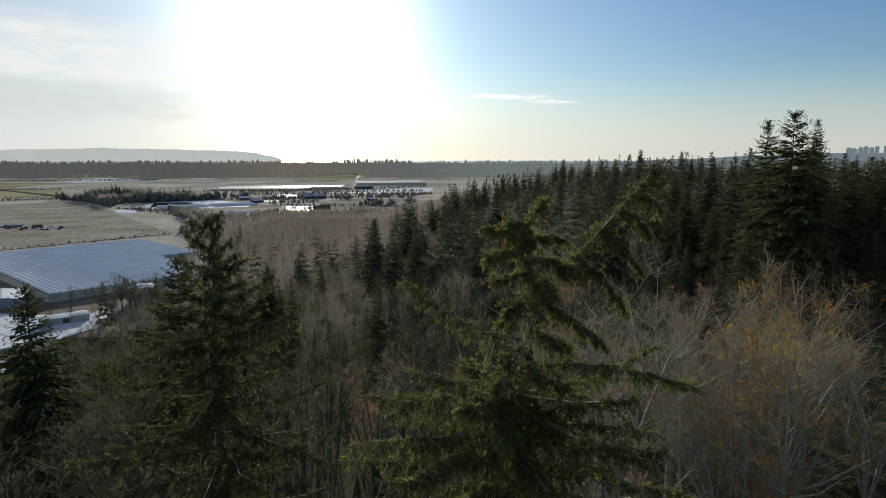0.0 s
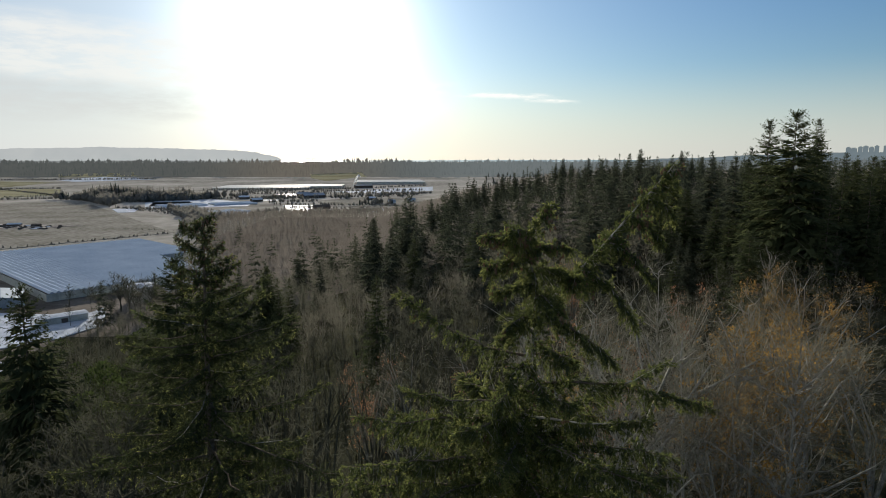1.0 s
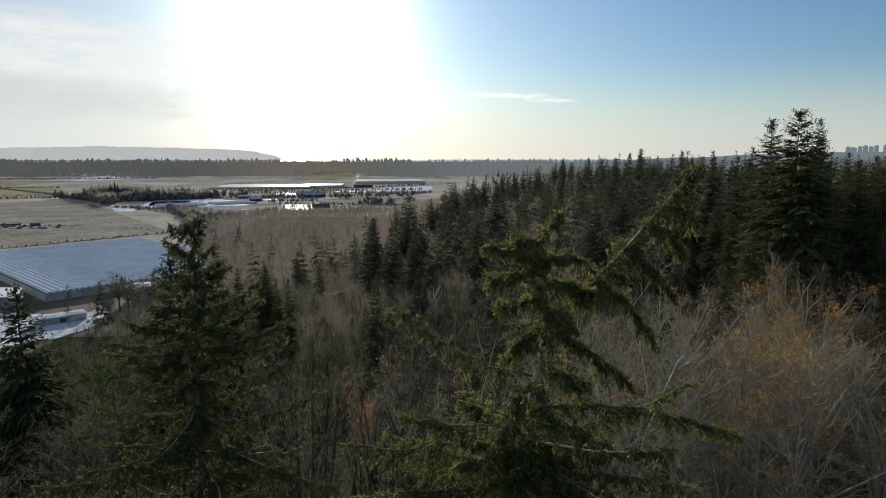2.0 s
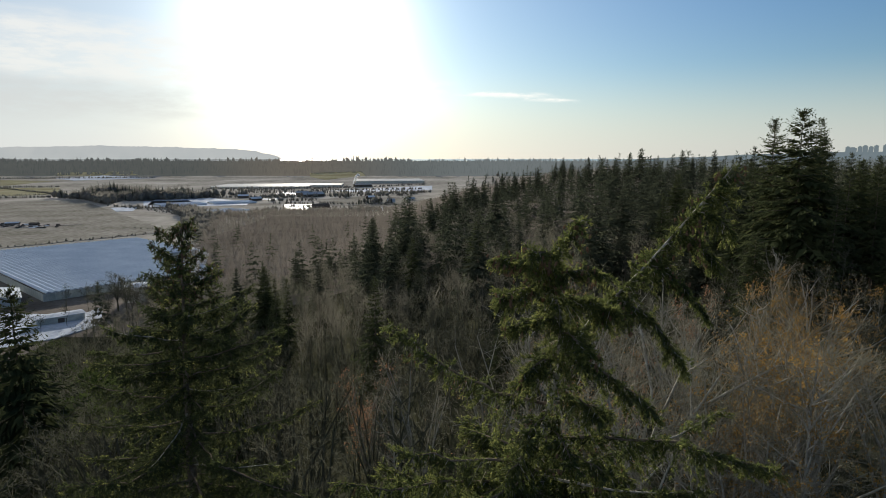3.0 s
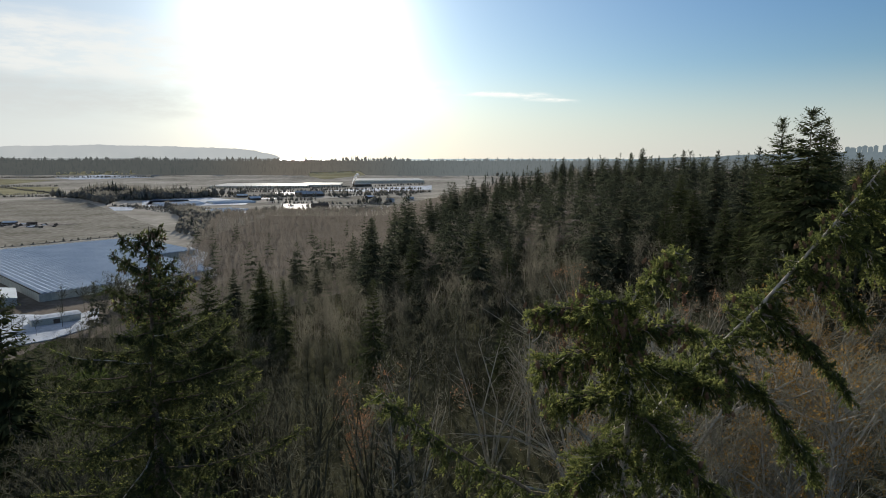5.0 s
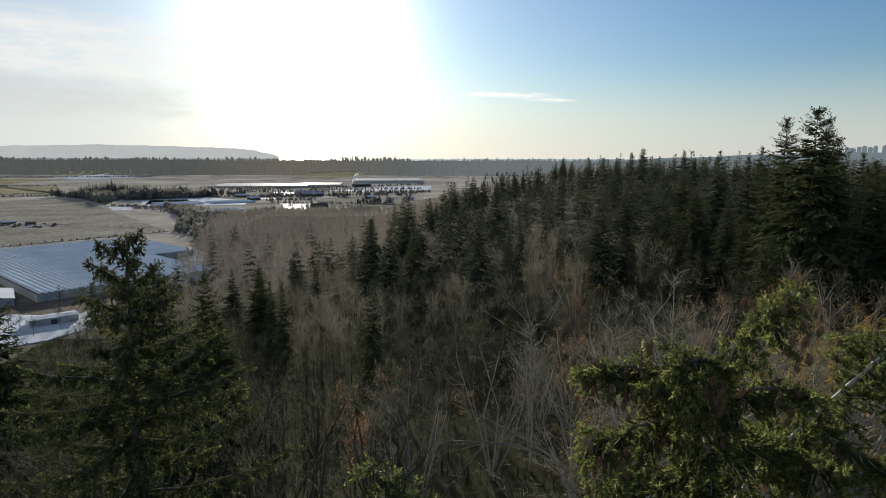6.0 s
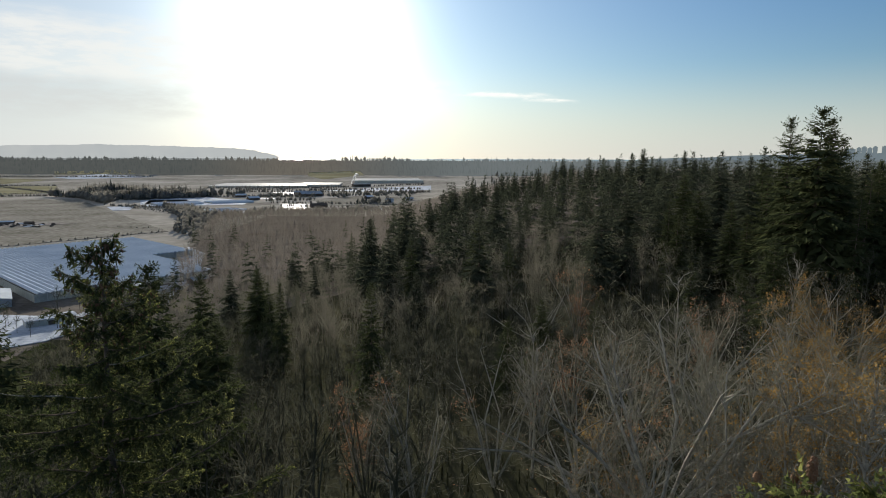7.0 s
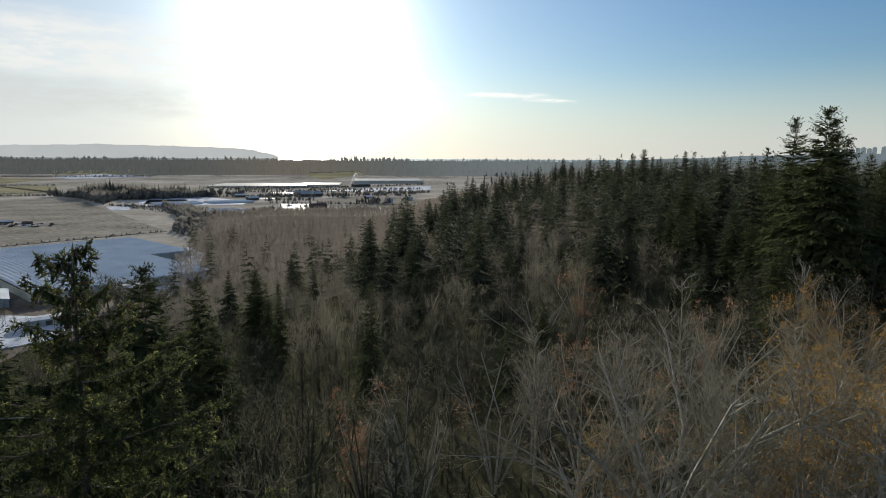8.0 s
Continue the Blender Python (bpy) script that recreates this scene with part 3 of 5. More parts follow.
def bare_tris(height, form, kids=(4, 4, 4, 3), width=1.0):
    """Stem, twig triangles and twig ends of a leafless tree. form: spreading from a low fork, vase of stems from the ground, or single stem."""
    stem_t = []
    if form == "single":
        path = stem_path(0.86 * height, 0.06, 9)
        stem_t.append(tube(path, np.linspace(0.010, 0.0012, 9) * height, 6))
        n = 20
        f = np.sort(rng.uniform(0.28, 1.0, n))
        p, _, _ = at_path(path, f)
        az, el = np.arange(n) * 2.4 + rng.uniform(-0.5, 0.5, n), np.radians(rng.uniform(22, 72, n))
        ln = height * (0.09 + 0.24 * (1 - f) ** 0.8) * rng.uniform(0.5, 1.3, n)
        thick = 0.0036
    else:
        low, n, tilt, reach = (0.26, 8, (22, 76), 0.46) if form == "spreading" else (0.02, 7, (66, 84), 0.66)
        if form == "spreading":
            stem_t.append(tube([(0, 0, 0), (0.01 * height, 0, 0.12 * height), (0, 0, low * height)], np.array((0.019, 0.016, 0.013)) * height, 7))
        az, el = np.arange(n) * 2.4 + rng.uniform(-0.4, 0.4, n), np.radians(rng.uniform(*tilt, n))
        p = np.stack([np.cos(az), np.sin(az), 0 * az], -1) * 0.006 * height + np.array([0, 0, low * height])
        ln = height * reach * rng.uniform(0.75, 1.1, n)
        thick = 0.0062
    d = np.stack([np.cos(az) * np.cos(el), np.sin(az) * np.cos(el), np.sin(el)], -1)
    # each limb bends upwards half-way
    bend = unit(d + rng.normal(0, 0.32, d.shape) + [0, 0, 0.28])
    mid = p + d * ln[:, None] * 0.5
    stem_t += [tube([a, b, c], np.array((1.0, 0.7, 0.35)) * thick * height, 5) for a, b, c in zip(p, mid, mid + bend * ln[:, None] * 0.5)]
    p, d = np.concatenate([p, mid]), np.concatenate([d, bend])
    ln = np.concatenate([ln, ln]) * 0.5
    p, d, ln = forked(p, d, ln, kids[0], 0.60, 0.10, 0.62 if form != "vase" else 0.40, 0.25)
    stem_t.append(ribbons(p, p + d * ln[:, None], 0.0026 * height * (0.5 + 0.5 * width)))
    tw = []
    for k, shrink, w in ((kids[1], 0.62, 0.0019), (kids[2], 0.64, 0.0014), (kids[3], 0.64, 0.0011)):
        p, d, ln = forked(p, d, ln, k, 0.62, 0.06, shrink)
        ends = p + d * ln[:, None]
        tw.append(flat_twigs(p, ends, w * height * width))
    grow = height / max(float(ends[:, 2].max()), 0.1)
    return np.concatenate(stem_t) * grow, np.concatenate(tw) * grow, ends * grow


def leaf_tris(ends, count, size, clumps=5, patchy=0.5):
    """Leaves that still hang on a bare crown, in patches."""
    centre = ends[rng.integers(0, len(ends), clumps)]
    near = np.min(np.linalg.norm(ends[:, None] - centre[None], axis=2), axis=1)
    weight = np.exp(-(near / (patchy * 5)) ** 2) + 0.05
    p = ends[rng.choice(len(ends), count, p=weight / weight.sum())] + rng.normal(0, 0.15, (count, 3))
    a, b = unit(rng.normal(size=(count, 3))), unit(rng.normal(size=(count, 3)))
    s = size * rng.uniform(0.6, 1.3, (count, 1))
    return np.stack([p - a * s * 0.5, p + a * s * 0.5, p + b * s], 1)


def bare_tree(label, height, form, kids=(4, 4, 4, 3), width=1.0, leaf=None, leaves=0, leaf_size=0.16, twig=None, clumps=5):
    root = tagged(new("broadleaf_tree"), label, "tree", "leafless trees of the slope")
    st, tw, ends = bare_tris(height, form, kids, width)
    soup("trunk", st, twig or STEM, root)
    soup("crown", tw, twig or TWIG, root)
    if leaf:
        soup("foliage", leaf_tris(ends, leaves, leaf_size, clumps), leaf, root, "withered leaves still on the twigs")
    return root


def stand(x, y, height, base_height, turn=None, lean=0.02):
    """The pose of a tree that stands on the ground at x, y."""
    s = height / base_height
    e = Euler((rng.normal(0, lean), rng.normal(0, lean), rng.uniform(0, 6.283) if turn is None else turn))
    w = s * rng.uniform(0.88, 1.12)
    return Matrix.LocRotScale((x, y, float(ground_z(x, y)) - 0.4), e, (w, w, s))


# ---- the leaning fir close to the flight path ----


def cone_shapes(size):
    """Three cone meshes that alike cones share."""
    out = []
    for k in range(3):
        ob = soup("cone", cones_at([(0.0, 0.0, 0.0)], size), CONE)
        out.append(ob.data)
        bpy.data.objects.remove(ob)
    return out


def near_fir():
    root = tagged(new("fir_tree"), "tall cone-laden fir with a forked, leaning top", "tree")
    gz = float(ground_z(1.35, 15.85))
    root.location = (1.35, 15.85, gz - 0.5)

    def local(p):
        return np.asarray(p, float) - np.array([1.35, 15.85, gz - 0.5])

    lower = [(1.35, 15.85, gz - 0.5), (1.45, 15.75, 65), (1.72, 15.47, 82.81), (1.96, 15.09, 93.03), (2.02, 14.90, 95.00), (2.26, 14.68, 96.43)]
    leader = [(2.26, 14.68, 96.43), (2.81, 14.81, 97.14), (3.34, 14.88, 97.65), (3.85, 14.82, 98.24), (4.68, 14.92, 99.18), (5.19, 15.02, 99.74), (5.37, 15.07, 99.95)]
    fork = [(2.22, 14.64, 96.34), (2.16, 14.35, 97.40), (1.87, 14.07, 98.13), (2.01, 13.85, 98.66), (2.33, 13.65, 99.13)]
    tube_solid("trunk", local(lower), [0.46, 0.34, 0.2, 0.085, 0.07, 0.055], 10, LIMB, root)
    cone_mesh = cone_shapes(0.088)

    def limb(path, radius, spacing=0.075, reach=0.55, droop=0.9, cones=0, start=0.05, bare=0.0, fine=False, cover=1.0):
        path, spacing = local(path), spacing * 1.4
        wood = tube_solid("branch", path, np.linspace(radius, radius * 0.2, len(path)), 6, LIMB if bare or start > 0.1 else BARK, root)
        if fine:
            nd, tw, ends, tp = dressed(path, spacing * 0.8, reach * 0.80, droop * 0.9, 9, 0.115, 0.048, 0.021, 0.07, start=max(start, bare), cover=cover)
        else:
            nd, tw, ends, tp = dressed(path, spacing, reach, droop, 6, 0.125, 0.058, 0.027, 0.072, start=max(start, bare))
        # dense darker sprays paint the shade inside the limb's foliage
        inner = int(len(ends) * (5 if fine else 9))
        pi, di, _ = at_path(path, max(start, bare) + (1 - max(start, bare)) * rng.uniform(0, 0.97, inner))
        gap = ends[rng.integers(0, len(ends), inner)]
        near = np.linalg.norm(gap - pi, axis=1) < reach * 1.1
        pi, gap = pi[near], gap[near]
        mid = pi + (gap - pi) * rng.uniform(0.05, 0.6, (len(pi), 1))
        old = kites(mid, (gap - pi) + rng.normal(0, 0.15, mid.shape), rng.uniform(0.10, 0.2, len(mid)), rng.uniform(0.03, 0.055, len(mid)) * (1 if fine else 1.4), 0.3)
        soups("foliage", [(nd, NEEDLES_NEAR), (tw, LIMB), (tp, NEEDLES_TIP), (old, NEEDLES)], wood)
        # cones hang in clusters at the ends of the side twigs
        upper = ends[np.argsort(-ends[:, 2])[:max(4, int(0.6 * len(ends)))]]
        for p in upper[rng.choice(len(upper), max(1, cones // 6), replace=True)] if cones else ():
            for _ in range(int(rng.integers(3, 7))):
                c = new("cone", cone_mesh[int(rng.integers(3))])
                c.parent, c.location = wood, p + rng.normal(0, 0.075, 3) + [0, 0, 0.01 if fine else -0.03]
                c.rotation_euler = (float(rng.normal(0, 0.25)), float(rng.normal(0, 0.25)), float(rng.uniform(0, 6.28)))

    limb(leader, 0.038, 0.05, 0.46, 0.8, 110, start=0.16, fine=True, cover=0.6)
    limb(fork, 0.04, 0.046, 0.45, 0.8, 90, start=0.15, fine=True)
    # side limbs of the leaning leader hang to the right
    for a, b, sag, reach, cones in [((3.29, 14.87, 97.61), (4.39, 14.36, 96.46), -0.12, 0.45, 4), ((3.80, 14.82, 98.20), (4.79, 14.39, 97.29), -0.12, 0.42, 14),
                                    ((4.35, 14.87, 98.78), (5.08, 14.68, 98.15), -0.12, 0.32, 14), ((4.68, 14.92, 99.18), (5.31, 14.75, 98.81), -0.1, 0.25, 10),
                                    ((2.98, 14.94, 97.31), (3.60, 15.90, 97.00), -0.1, 0.4, 4), ((3.91, 14.84, 98.29), (4.24, 15.65, 98.08), -0.1, 0.3, 4),
                                    ((2.87, 14.86, 97.18), (3.09, 14.15, 97.51), -0.1, 0.35, 8), ((4.85, 14.92, 99.39), (5.47, 15.18, 99.54), 0.0, 0.12, 2)]:
        limb(bent(a, b, sag), 0.022, 0.05, reach * 1.1, 1.0, cones * 2, fine=True)
    # lobes of the fork
    for a, b, sag, reach, cones in [((1.87, 14.07, 98.13), (0.90, 14.03, 98.39), -0.15, 0.34, 64), ((1.96, 14.19, 97.89), (1.00, 14.16, 97.67), -0.1, 0.42, 26),
                                    ((1.87, 14.07, 98.09), (2.93, 14.21, 98.11), -0.1, 0.32, 26), ((2.06, 14.24, 97.70), (2.98, 14.54, 97.41), -0.1, 0.4, 8),
                                    ((2.16, 14.39, 97.31), (1.24, 14.68, 97.05), -0.05, 0.5, 8), ((2.21, 14.40, 97.03), (2.41, 13.44, 96.90), -0.12, 0.5, 8),
                                    ((2.21, 14.52, 96.54), (1.44, 13.79, 96.45), -0.1, 0.55, 6), ((2.21, 14.40, 96.74), (2.98, 15.84, 96.61), -0.1, 0.5, 0),
                                    ((1.96, 13.94, 98.47), (1.43, 13.55, 98.57), -0.1, 0.25, 14)]:
        limb(bent(a, b, sag), 0.024, 0.045, reach * 1.1, 1.0, int(cones * 1.5), fine=True)
    # long single limbs
    limb(bent((2.07, 14.93, 95.47), (-0.92, 15.36, 96.95), 0.10, 11), 0.035, 0.075, 0.42, 1.1, 8, start=0.1)
    limb(bent((2.36, 14.67, 96.53), (4.02, 14.32, 95.44), -0.08, 9), 0.03, 0.05, 0.42, 1.2, 4, start=0.1)
    limb(bent((2.02, 14.87, 94.81), (6.07, 13.87, 94.59), -0.06, 11), 0.04, 0.06, 0.58, 1.0, 6, start=0.1)
    limb(bent((3.74, 14.49, 94.81), (5.42, 14.98, 95.32), 0.06, 9), 0.025, 0.1, 0.24, 0.6, 0, bare=0.45)
    limb(bent((2.01, 14.80, 94.08), (4.58, 13.47, 94.51), 0.05, 9), 0.032, 0.07, 0.58, 1.1, 4, bare=0.3)
    for b, sag in [((-0.76, 14.22, 94.91), 0.06), ((-1.86, 14.04, 94.37), 0.05), ((-2.05, 13.94, 93.22), 0.02), ((0.38, 12.99, 94.46), 0.03), ((1.15, 12.32, 93.89), 0.0),
                   ((3.25, 12.32, 93.89), 0.0), ((4.68, 12.61, 93.31), -0.04), ((5.35, 14.13, 93.31), -0.05), ((-1.15, 15.85, 93.70), 0.05), ((-0.86, 12.61, 92.93), 0.0),
                   ((2.29, 11.75, 92.74), -0.03), ((4.39, 16.14, 94.08), 0.0), ((0.57, 17.00, 94.27), 0.0), ((2.48, 17.38, 93.89), 0.0), ((-2.48, 14.90, 92.26), 0.0),
                   ((5.73, 13.27, 92.17), -0.05), ((4.01, 11.75, 91.98), -0.05), ((0.19, 11.65, 91.79), -0.03), ((-1.91, 12.61, 91.60), -0.02)]:
        z0 = b[2] - rng.uniform(0.1, 0.5)
        x0, y0 = np.interp(z0, (82, 92.7, 95), (1.72, 1.96, 2.0)), np.interp(z0, (82, 92.7, 95), (15.47, 15.1, 14.8))
        limb(bent((x0, y0, z0), b, sag, 9), 0.036, 0.075, 0.68, 1.0, 3)
    for k in range(20):
        z0 = 91.0 + 3.4 * (k + 0.5) / 20
        az, ln = k * 2.4 + 0.6, rng.uniform(2.2, 4.3) * np.interp(z0, (91, 94.4), (1.1, 0.75))
        x0, y0 = np.interp(z0, (82, 92.7, 95), (1.72, 1.96, 2.0)), np.interp(z0, (82, 92.7, 95), (15.47, 15.1, 14.8))
        tip = (x0 + math.cos(az) * ln, y0 + math.sin(az) * ln * 0.85, z0 + rng.uniform(-0.2, 0.5))
        limb(bent((x0, y0, z0), tip, rng.uniform(-0.06, 0.05), 9), 0.034, 0.09, 0.62, 1.0, 2)
    for a, b in [((2.12, 14.83, 95.38), (1.45, 13.65, 95.20)), ((2.17, 14.82, 95.84), (2.84, 13.99, 95.60)), ((2.12, 14.81, 95.09), (2.30, 13.45, 94.91)), ((2.06, 14.85, 94.73), (1.15, 13.69, 94.64)),
                 ((2.22, 14.76, 96.14), (1.35, 14.51, 96.06)), ((2.22, 14.76, 95.57), (3.23, 14.65, 95.42)), ((2.05, 14.83, 94.64), (3.06, 13.76, 94.56))]:
        limb(bent(a, b, -0.08), 0.026, 0.075, 0.5, 1.0, 3)
    # the lower crown
    leaf, wood = fir_tris(42, 4.8, 110, 7, 1.0, crown_base=0.3)
    leaf[..., :2] += np.array([0.5, -0.5])
    keep = leaf[:, :, 2].max(1) < 91.2 - (gz - 0.5)
    crown = soup("crown", leaf[keep], NEEDLES, root)


near_fir()


# ---- the second tall fir, a little further on ----


def second_fir():
    x, y, top = -12.6, 33.4, 97.2
    gz = float(ground_z(x, y)) - 0.4
    root = tagged(new("fir_tree"), "tall dark fir with long layered branches and a cone-hung tip", "tree")
    root.location = (x, y, gz)
    hgt = top - gz
    path = np.array([(0.8, 0.6, 0), (0.5, 0.3, hgt * 0.4), (-0.3, 0.1, hgt * 0.75), (-0.25, 0, hgt - 8), (-0.12, 0, hgt - 3), (0, 0, hgt)])
    tube_solid("trunk", path, [0.5, 0.38, 0.22, 0.13, 0.06, 0.012], 10, BARK, root)
    cones = cone_shapes(0.13)
    z = hgt - 0.35
    k = 0
    while z > hgt - 19:
        below = hgt - z
        r = min(0.25 + 0.60 * below, 7.4)
        az = k * 2.4 + rng.uniform(-0.5, 0.5)
        ln = r * rng.uniform(0.5, 1.15)
        rise = math.tan(math.radians(np.interp(below, (0, 3, 8, 18), (42, 22, 8, -6)) + rng.normal(0, 6)))
        x0 = np.interp(z, path[:, 2], path[:, 0])
        tip = (x0 + math.cos(az) * ln, math.sin(az) * ln, z + rise * ln)
        limb = bent((x0, 0, z), tip, rng.uniform(0.02, 0.09), 8)
        wood = tube_solid("branch", limb, np.linspace(0.02 + 0.006 * ln, 0.012, 8), 5, LIMB if k % 7 == 0 else BARK, root)
        nd, tw, ends, tp = dressed(limb, 0.175, 0.30 + 0.15 * ln, 0.85, 5, 0.18, 0.095, 0.046, 0.125, start=0.06, tip_len=0.2)
        pi = ends[rng.integers(0, len(ends), len(ends) * 4)]
        qi, _, _ = at_path(limb, rng.uniform(0.05, 0.95, len(pi)))
        ok = np.linalg.norm(pi - qi, axis=1) < 0.5 + 0.15 * ln
        # darker sprays inside and paler tips again paint shade and light
        old = kites((qi + (pi - qi) * 0.3)[ok], (pi - qi)[ok] - [0, 0, 0.1], rng.uniform(0.24, 0.46, int(ok.sum())), 0.105, 0.2)
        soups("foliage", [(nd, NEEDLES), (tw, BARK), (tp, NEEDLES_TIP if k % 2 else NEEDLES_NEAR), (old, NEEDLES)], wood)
        if below < 4.5:
            for p in ends[rng.integers(0, len(ends), 15)]:
                c = new("cone", cones[int(rng.integers(3))])
                c.parent, c.location = wood, p + rng.normal(0, 0.07, 3) + [0, 0, 0.05]
                c.rotation_euler = (float(rng.normal(0, 0.25)), float(rng.normal(0, 0.25)), float(rng.uniform(0, 6.28)))
        z -= np.interp(below, (0, 3, 6, 18), (0.24, 0.21, 0.17, 0.24))
        k += 1
    leaf, _ = fir_tris(hgt, 6.6, 120, 7, 1.1, crown_base=0.25)
    soup("crown", leaf[leaf[:, :, 2].max(1) < hgt - 18.5], NEEDLES, root)


second_fir()

# ---- firs that stand out singly ----
FIRS = [fir_tree("tall dark green fir with drooping layered branches", 30, 8.8, 165, 7, 1.35, power=0.68),
        fir_tree("narrow dark fir with a pointed top", 30, 7.4, 160, 7, 1.15, power=0.75),
        fir_tree("broad old fir with uneven open branches", 30, 9.4, 150, 7, 1.5, power=0.72),
        fir_tree("slim fir with sparse upper branches", 30, 6.8, 140, 7, 1.25, power=0.95)]
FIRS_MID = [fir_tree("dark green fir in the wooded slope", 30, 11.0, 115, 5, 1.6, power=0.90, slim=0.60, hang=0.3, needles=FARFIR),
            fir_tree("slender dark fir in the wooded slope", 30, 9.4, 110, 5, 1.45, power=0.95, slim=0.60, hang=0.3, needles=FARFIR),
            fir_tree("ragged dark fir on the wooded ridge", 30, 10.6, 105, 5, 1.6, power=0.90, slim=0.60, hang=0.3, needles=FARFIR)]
placed = []
fresh = set()


def plant(kinds, i, x, y, height, base, **kw):
    """Set the first of a kind in its place, then copies of it."""
    ob = kinds[i % len(kinds)]
    m = stand(x, y, height, base, **kw)
    if ob.name not in fresh:
        fresh.add(ob.name)
        ob.matrix_basis = m
    else:
        ob = copy_plain(ob, m)
    placed.append((x, y))
    return ob


def copy_plain(ob, m):
    """A copy at the pose m alone, whatever the scale of the first one."""
    c = copy_thing(ob, Matrix())
    c.matrix_basis = m
    return c


SKYLINE = [(-19, 350, 33), (-9, 480, 34), (4, 520, 36), (13, 560, 39), (24, 590, 37), (33, 620, 38), (44, 640, 31), (59, 660, 30), (69, 680, 34), (82, 690, 33),
           (93, 700, 34), (115, 731, 31), (152, 820, 31), (170, 867, 33), (165, 780, 29), (167, 700, 32), (162, 640, 26), (158, 590, 30), (155, 550, 31),
           (152, 500, 34), (150, 464, 37), (166, 480, 29), (183, 500, 27), (209, 535, 35), (211, 520, 27), (210, 500, 29), (211, 480, 30), (198, 420, 27)]
CLOSER = [(146, 300, 26), (132, 260, 27), (99.7, 165, 39), (96.8, 150, 32), (-32, 285, 38.6), (-11, 240, 28),
          (13.4, 240, 28), (23, 215, 22), (66, 130, 26), (79, 270, 29), (79, 330, 22), (82, 230, 27), (84, 210, 28), (83, 185, 26), (90, 160, 34.5), (88, 140, 29),
          (-50.4, 115, 48), (-51.8, 140, 42.5), (-65, 225, 34), (-57, 212, 30), (-60, 300, 23)]
BIG_GROUP = [(100, 190, 33), (108, 215, 32), (125, 235, 31), (95, 250, 30), (73, 200, 24), (118, 165, 30), (105, 150, 28), (140, 230, 30), (78, 165, 25), (128, 190, 29)]
FOREGROUND = [(-15.4, 140, 31), (-43, 125, 33), (-41, 100, 34), (-81.3, 117, 51), (112, 180, 30), (120, 200, 28)]
for i, (x, y, h) in enumerate(SKYLINE):
    plant(FIRS_MID, i, x, y, h, 30)
    for k in range(1):
        a, b = x + rng.uniform(-11, 11), y + rng.uniform(-16, 16)
        plant(FIRS_MID, i + k, a, b, h * rng.uniform(0.68, 0.9), 30)
for i, (x, y, h) in enumerate(CLOSER + BIG_GROUP + FOREGROUND):
    plant(FIRS if y < 260 else FIRS_MID, i, x, y, h, 30)
# the ridge's tallest
for i, (x, y, h) in enumerate([(164, 510, 37), (135, 480, 32.5), (129, 540, 34), (148, 750, 36), (218, 560, 34), (97, 620, 35.5), (66, 670, 31), (120, 520, 30), (175, 520, 31), (188, 540, 31), (235, 560, 29), (110, 560, 31)]):
    plant(FIRS_MID, i * 2, x, y, h, 30, lean=0.01)
# firs among the leafless trees of the middle slope
for i, (x, y, h) in enumerate([(-38.4, 342, 36), (-21.5, 254, 34), (-73.7, 254, 34), (-50, 198, 30), (-10.6, 254, 32),
                               (-22.8, 398, 34), (-102, 302, 32), (-94, 394, 26), (12.1, 202, 34), (29.1, 330, 36)]):
    plant(FIRS if y < 200 else FIRS_MID, i, x, y, h, 30, lean=0.01)
# the two that tower over the ridge
plant([FIRS[1]], 0, 86.8, 165, 46.6, 30, lean=0.0)
plant([FIRS[0]], 0, 85.2, 150, 47.6, 30, lean=0.0)
plant([FIRS[1]], 0, 163.5, 270, 45.4, 30, lean=0.0)
for i, (x, y, h) in enumerate([(94.7, 200, 36), (115, 230, 36), (131, 200, 31), (113.5, 260, 36), (104, 176, 36), (111, 166, 31), (92, 182, 33), (124, 178, 30)]):
    plant(FIRS if y < 200 else FIRS_MID, i + 1, x, y, h, 30, lean=0.01)

# ---- leafless and russet trees ----
MAPLES = [bare_tree("broad grey leafless maple with a domed crown of fine twigs", 28, "spreading", (4, 4, 4, 3)),
          bare_tree("spreading leafless maple with pale upswept twigs", 28, "spreading", (4, 4, 4, 3))]
ALDERS = [bare_tree("tall slim leafless alder with a pale straight stem", 28, "single", (3, 3, 3, 3)),
          bare_tree("leafless clump of upright grey stems", 28, "vase", (5, 4, 4, 3)),
          bare_tree("slender leafless alder with ascending branches", 28, "single", (3, 3, 3, 3))]
GOLDEN = [bare_tree("tall pale-stemmed tree with scattered golden leaves", 28, "single", (3, 3, 3, 3), leaf=LEAF_GOLD, leaves=1000, leaf_size=0.20, clumps=16),
          bare_tree("upright half-bare tree with ochre leaves in its crown", 28, "vase", (5, 4, 4, 3), leaf=LEAF_GOLD, leaves=1400, leaf_size=0.20, clumps=18)]
RUSTY = [bare_tree("half-bare spreading tree with rust-coloured leaves", 28, "spreading", (4, 4, 4, 3), leaf=LEAF_RUST, leaves=800, leaf_size=0.18)]
RUSSET = [bare_tree("russet tree with withered orange leaves on upright stems", 28, "vase", (5, 4, 4, 3), leaf=LEAF_RUST, leaves=2800, leaf_size=0.24, clumps=26),
          bare_tree("tree with dense golden-brown autumn leaves", 28, "spreading", (4, 4, 4, 3), leaf=LEAF_GOLD, leaves=3400, leaf_size=0.24, clumps=24)]
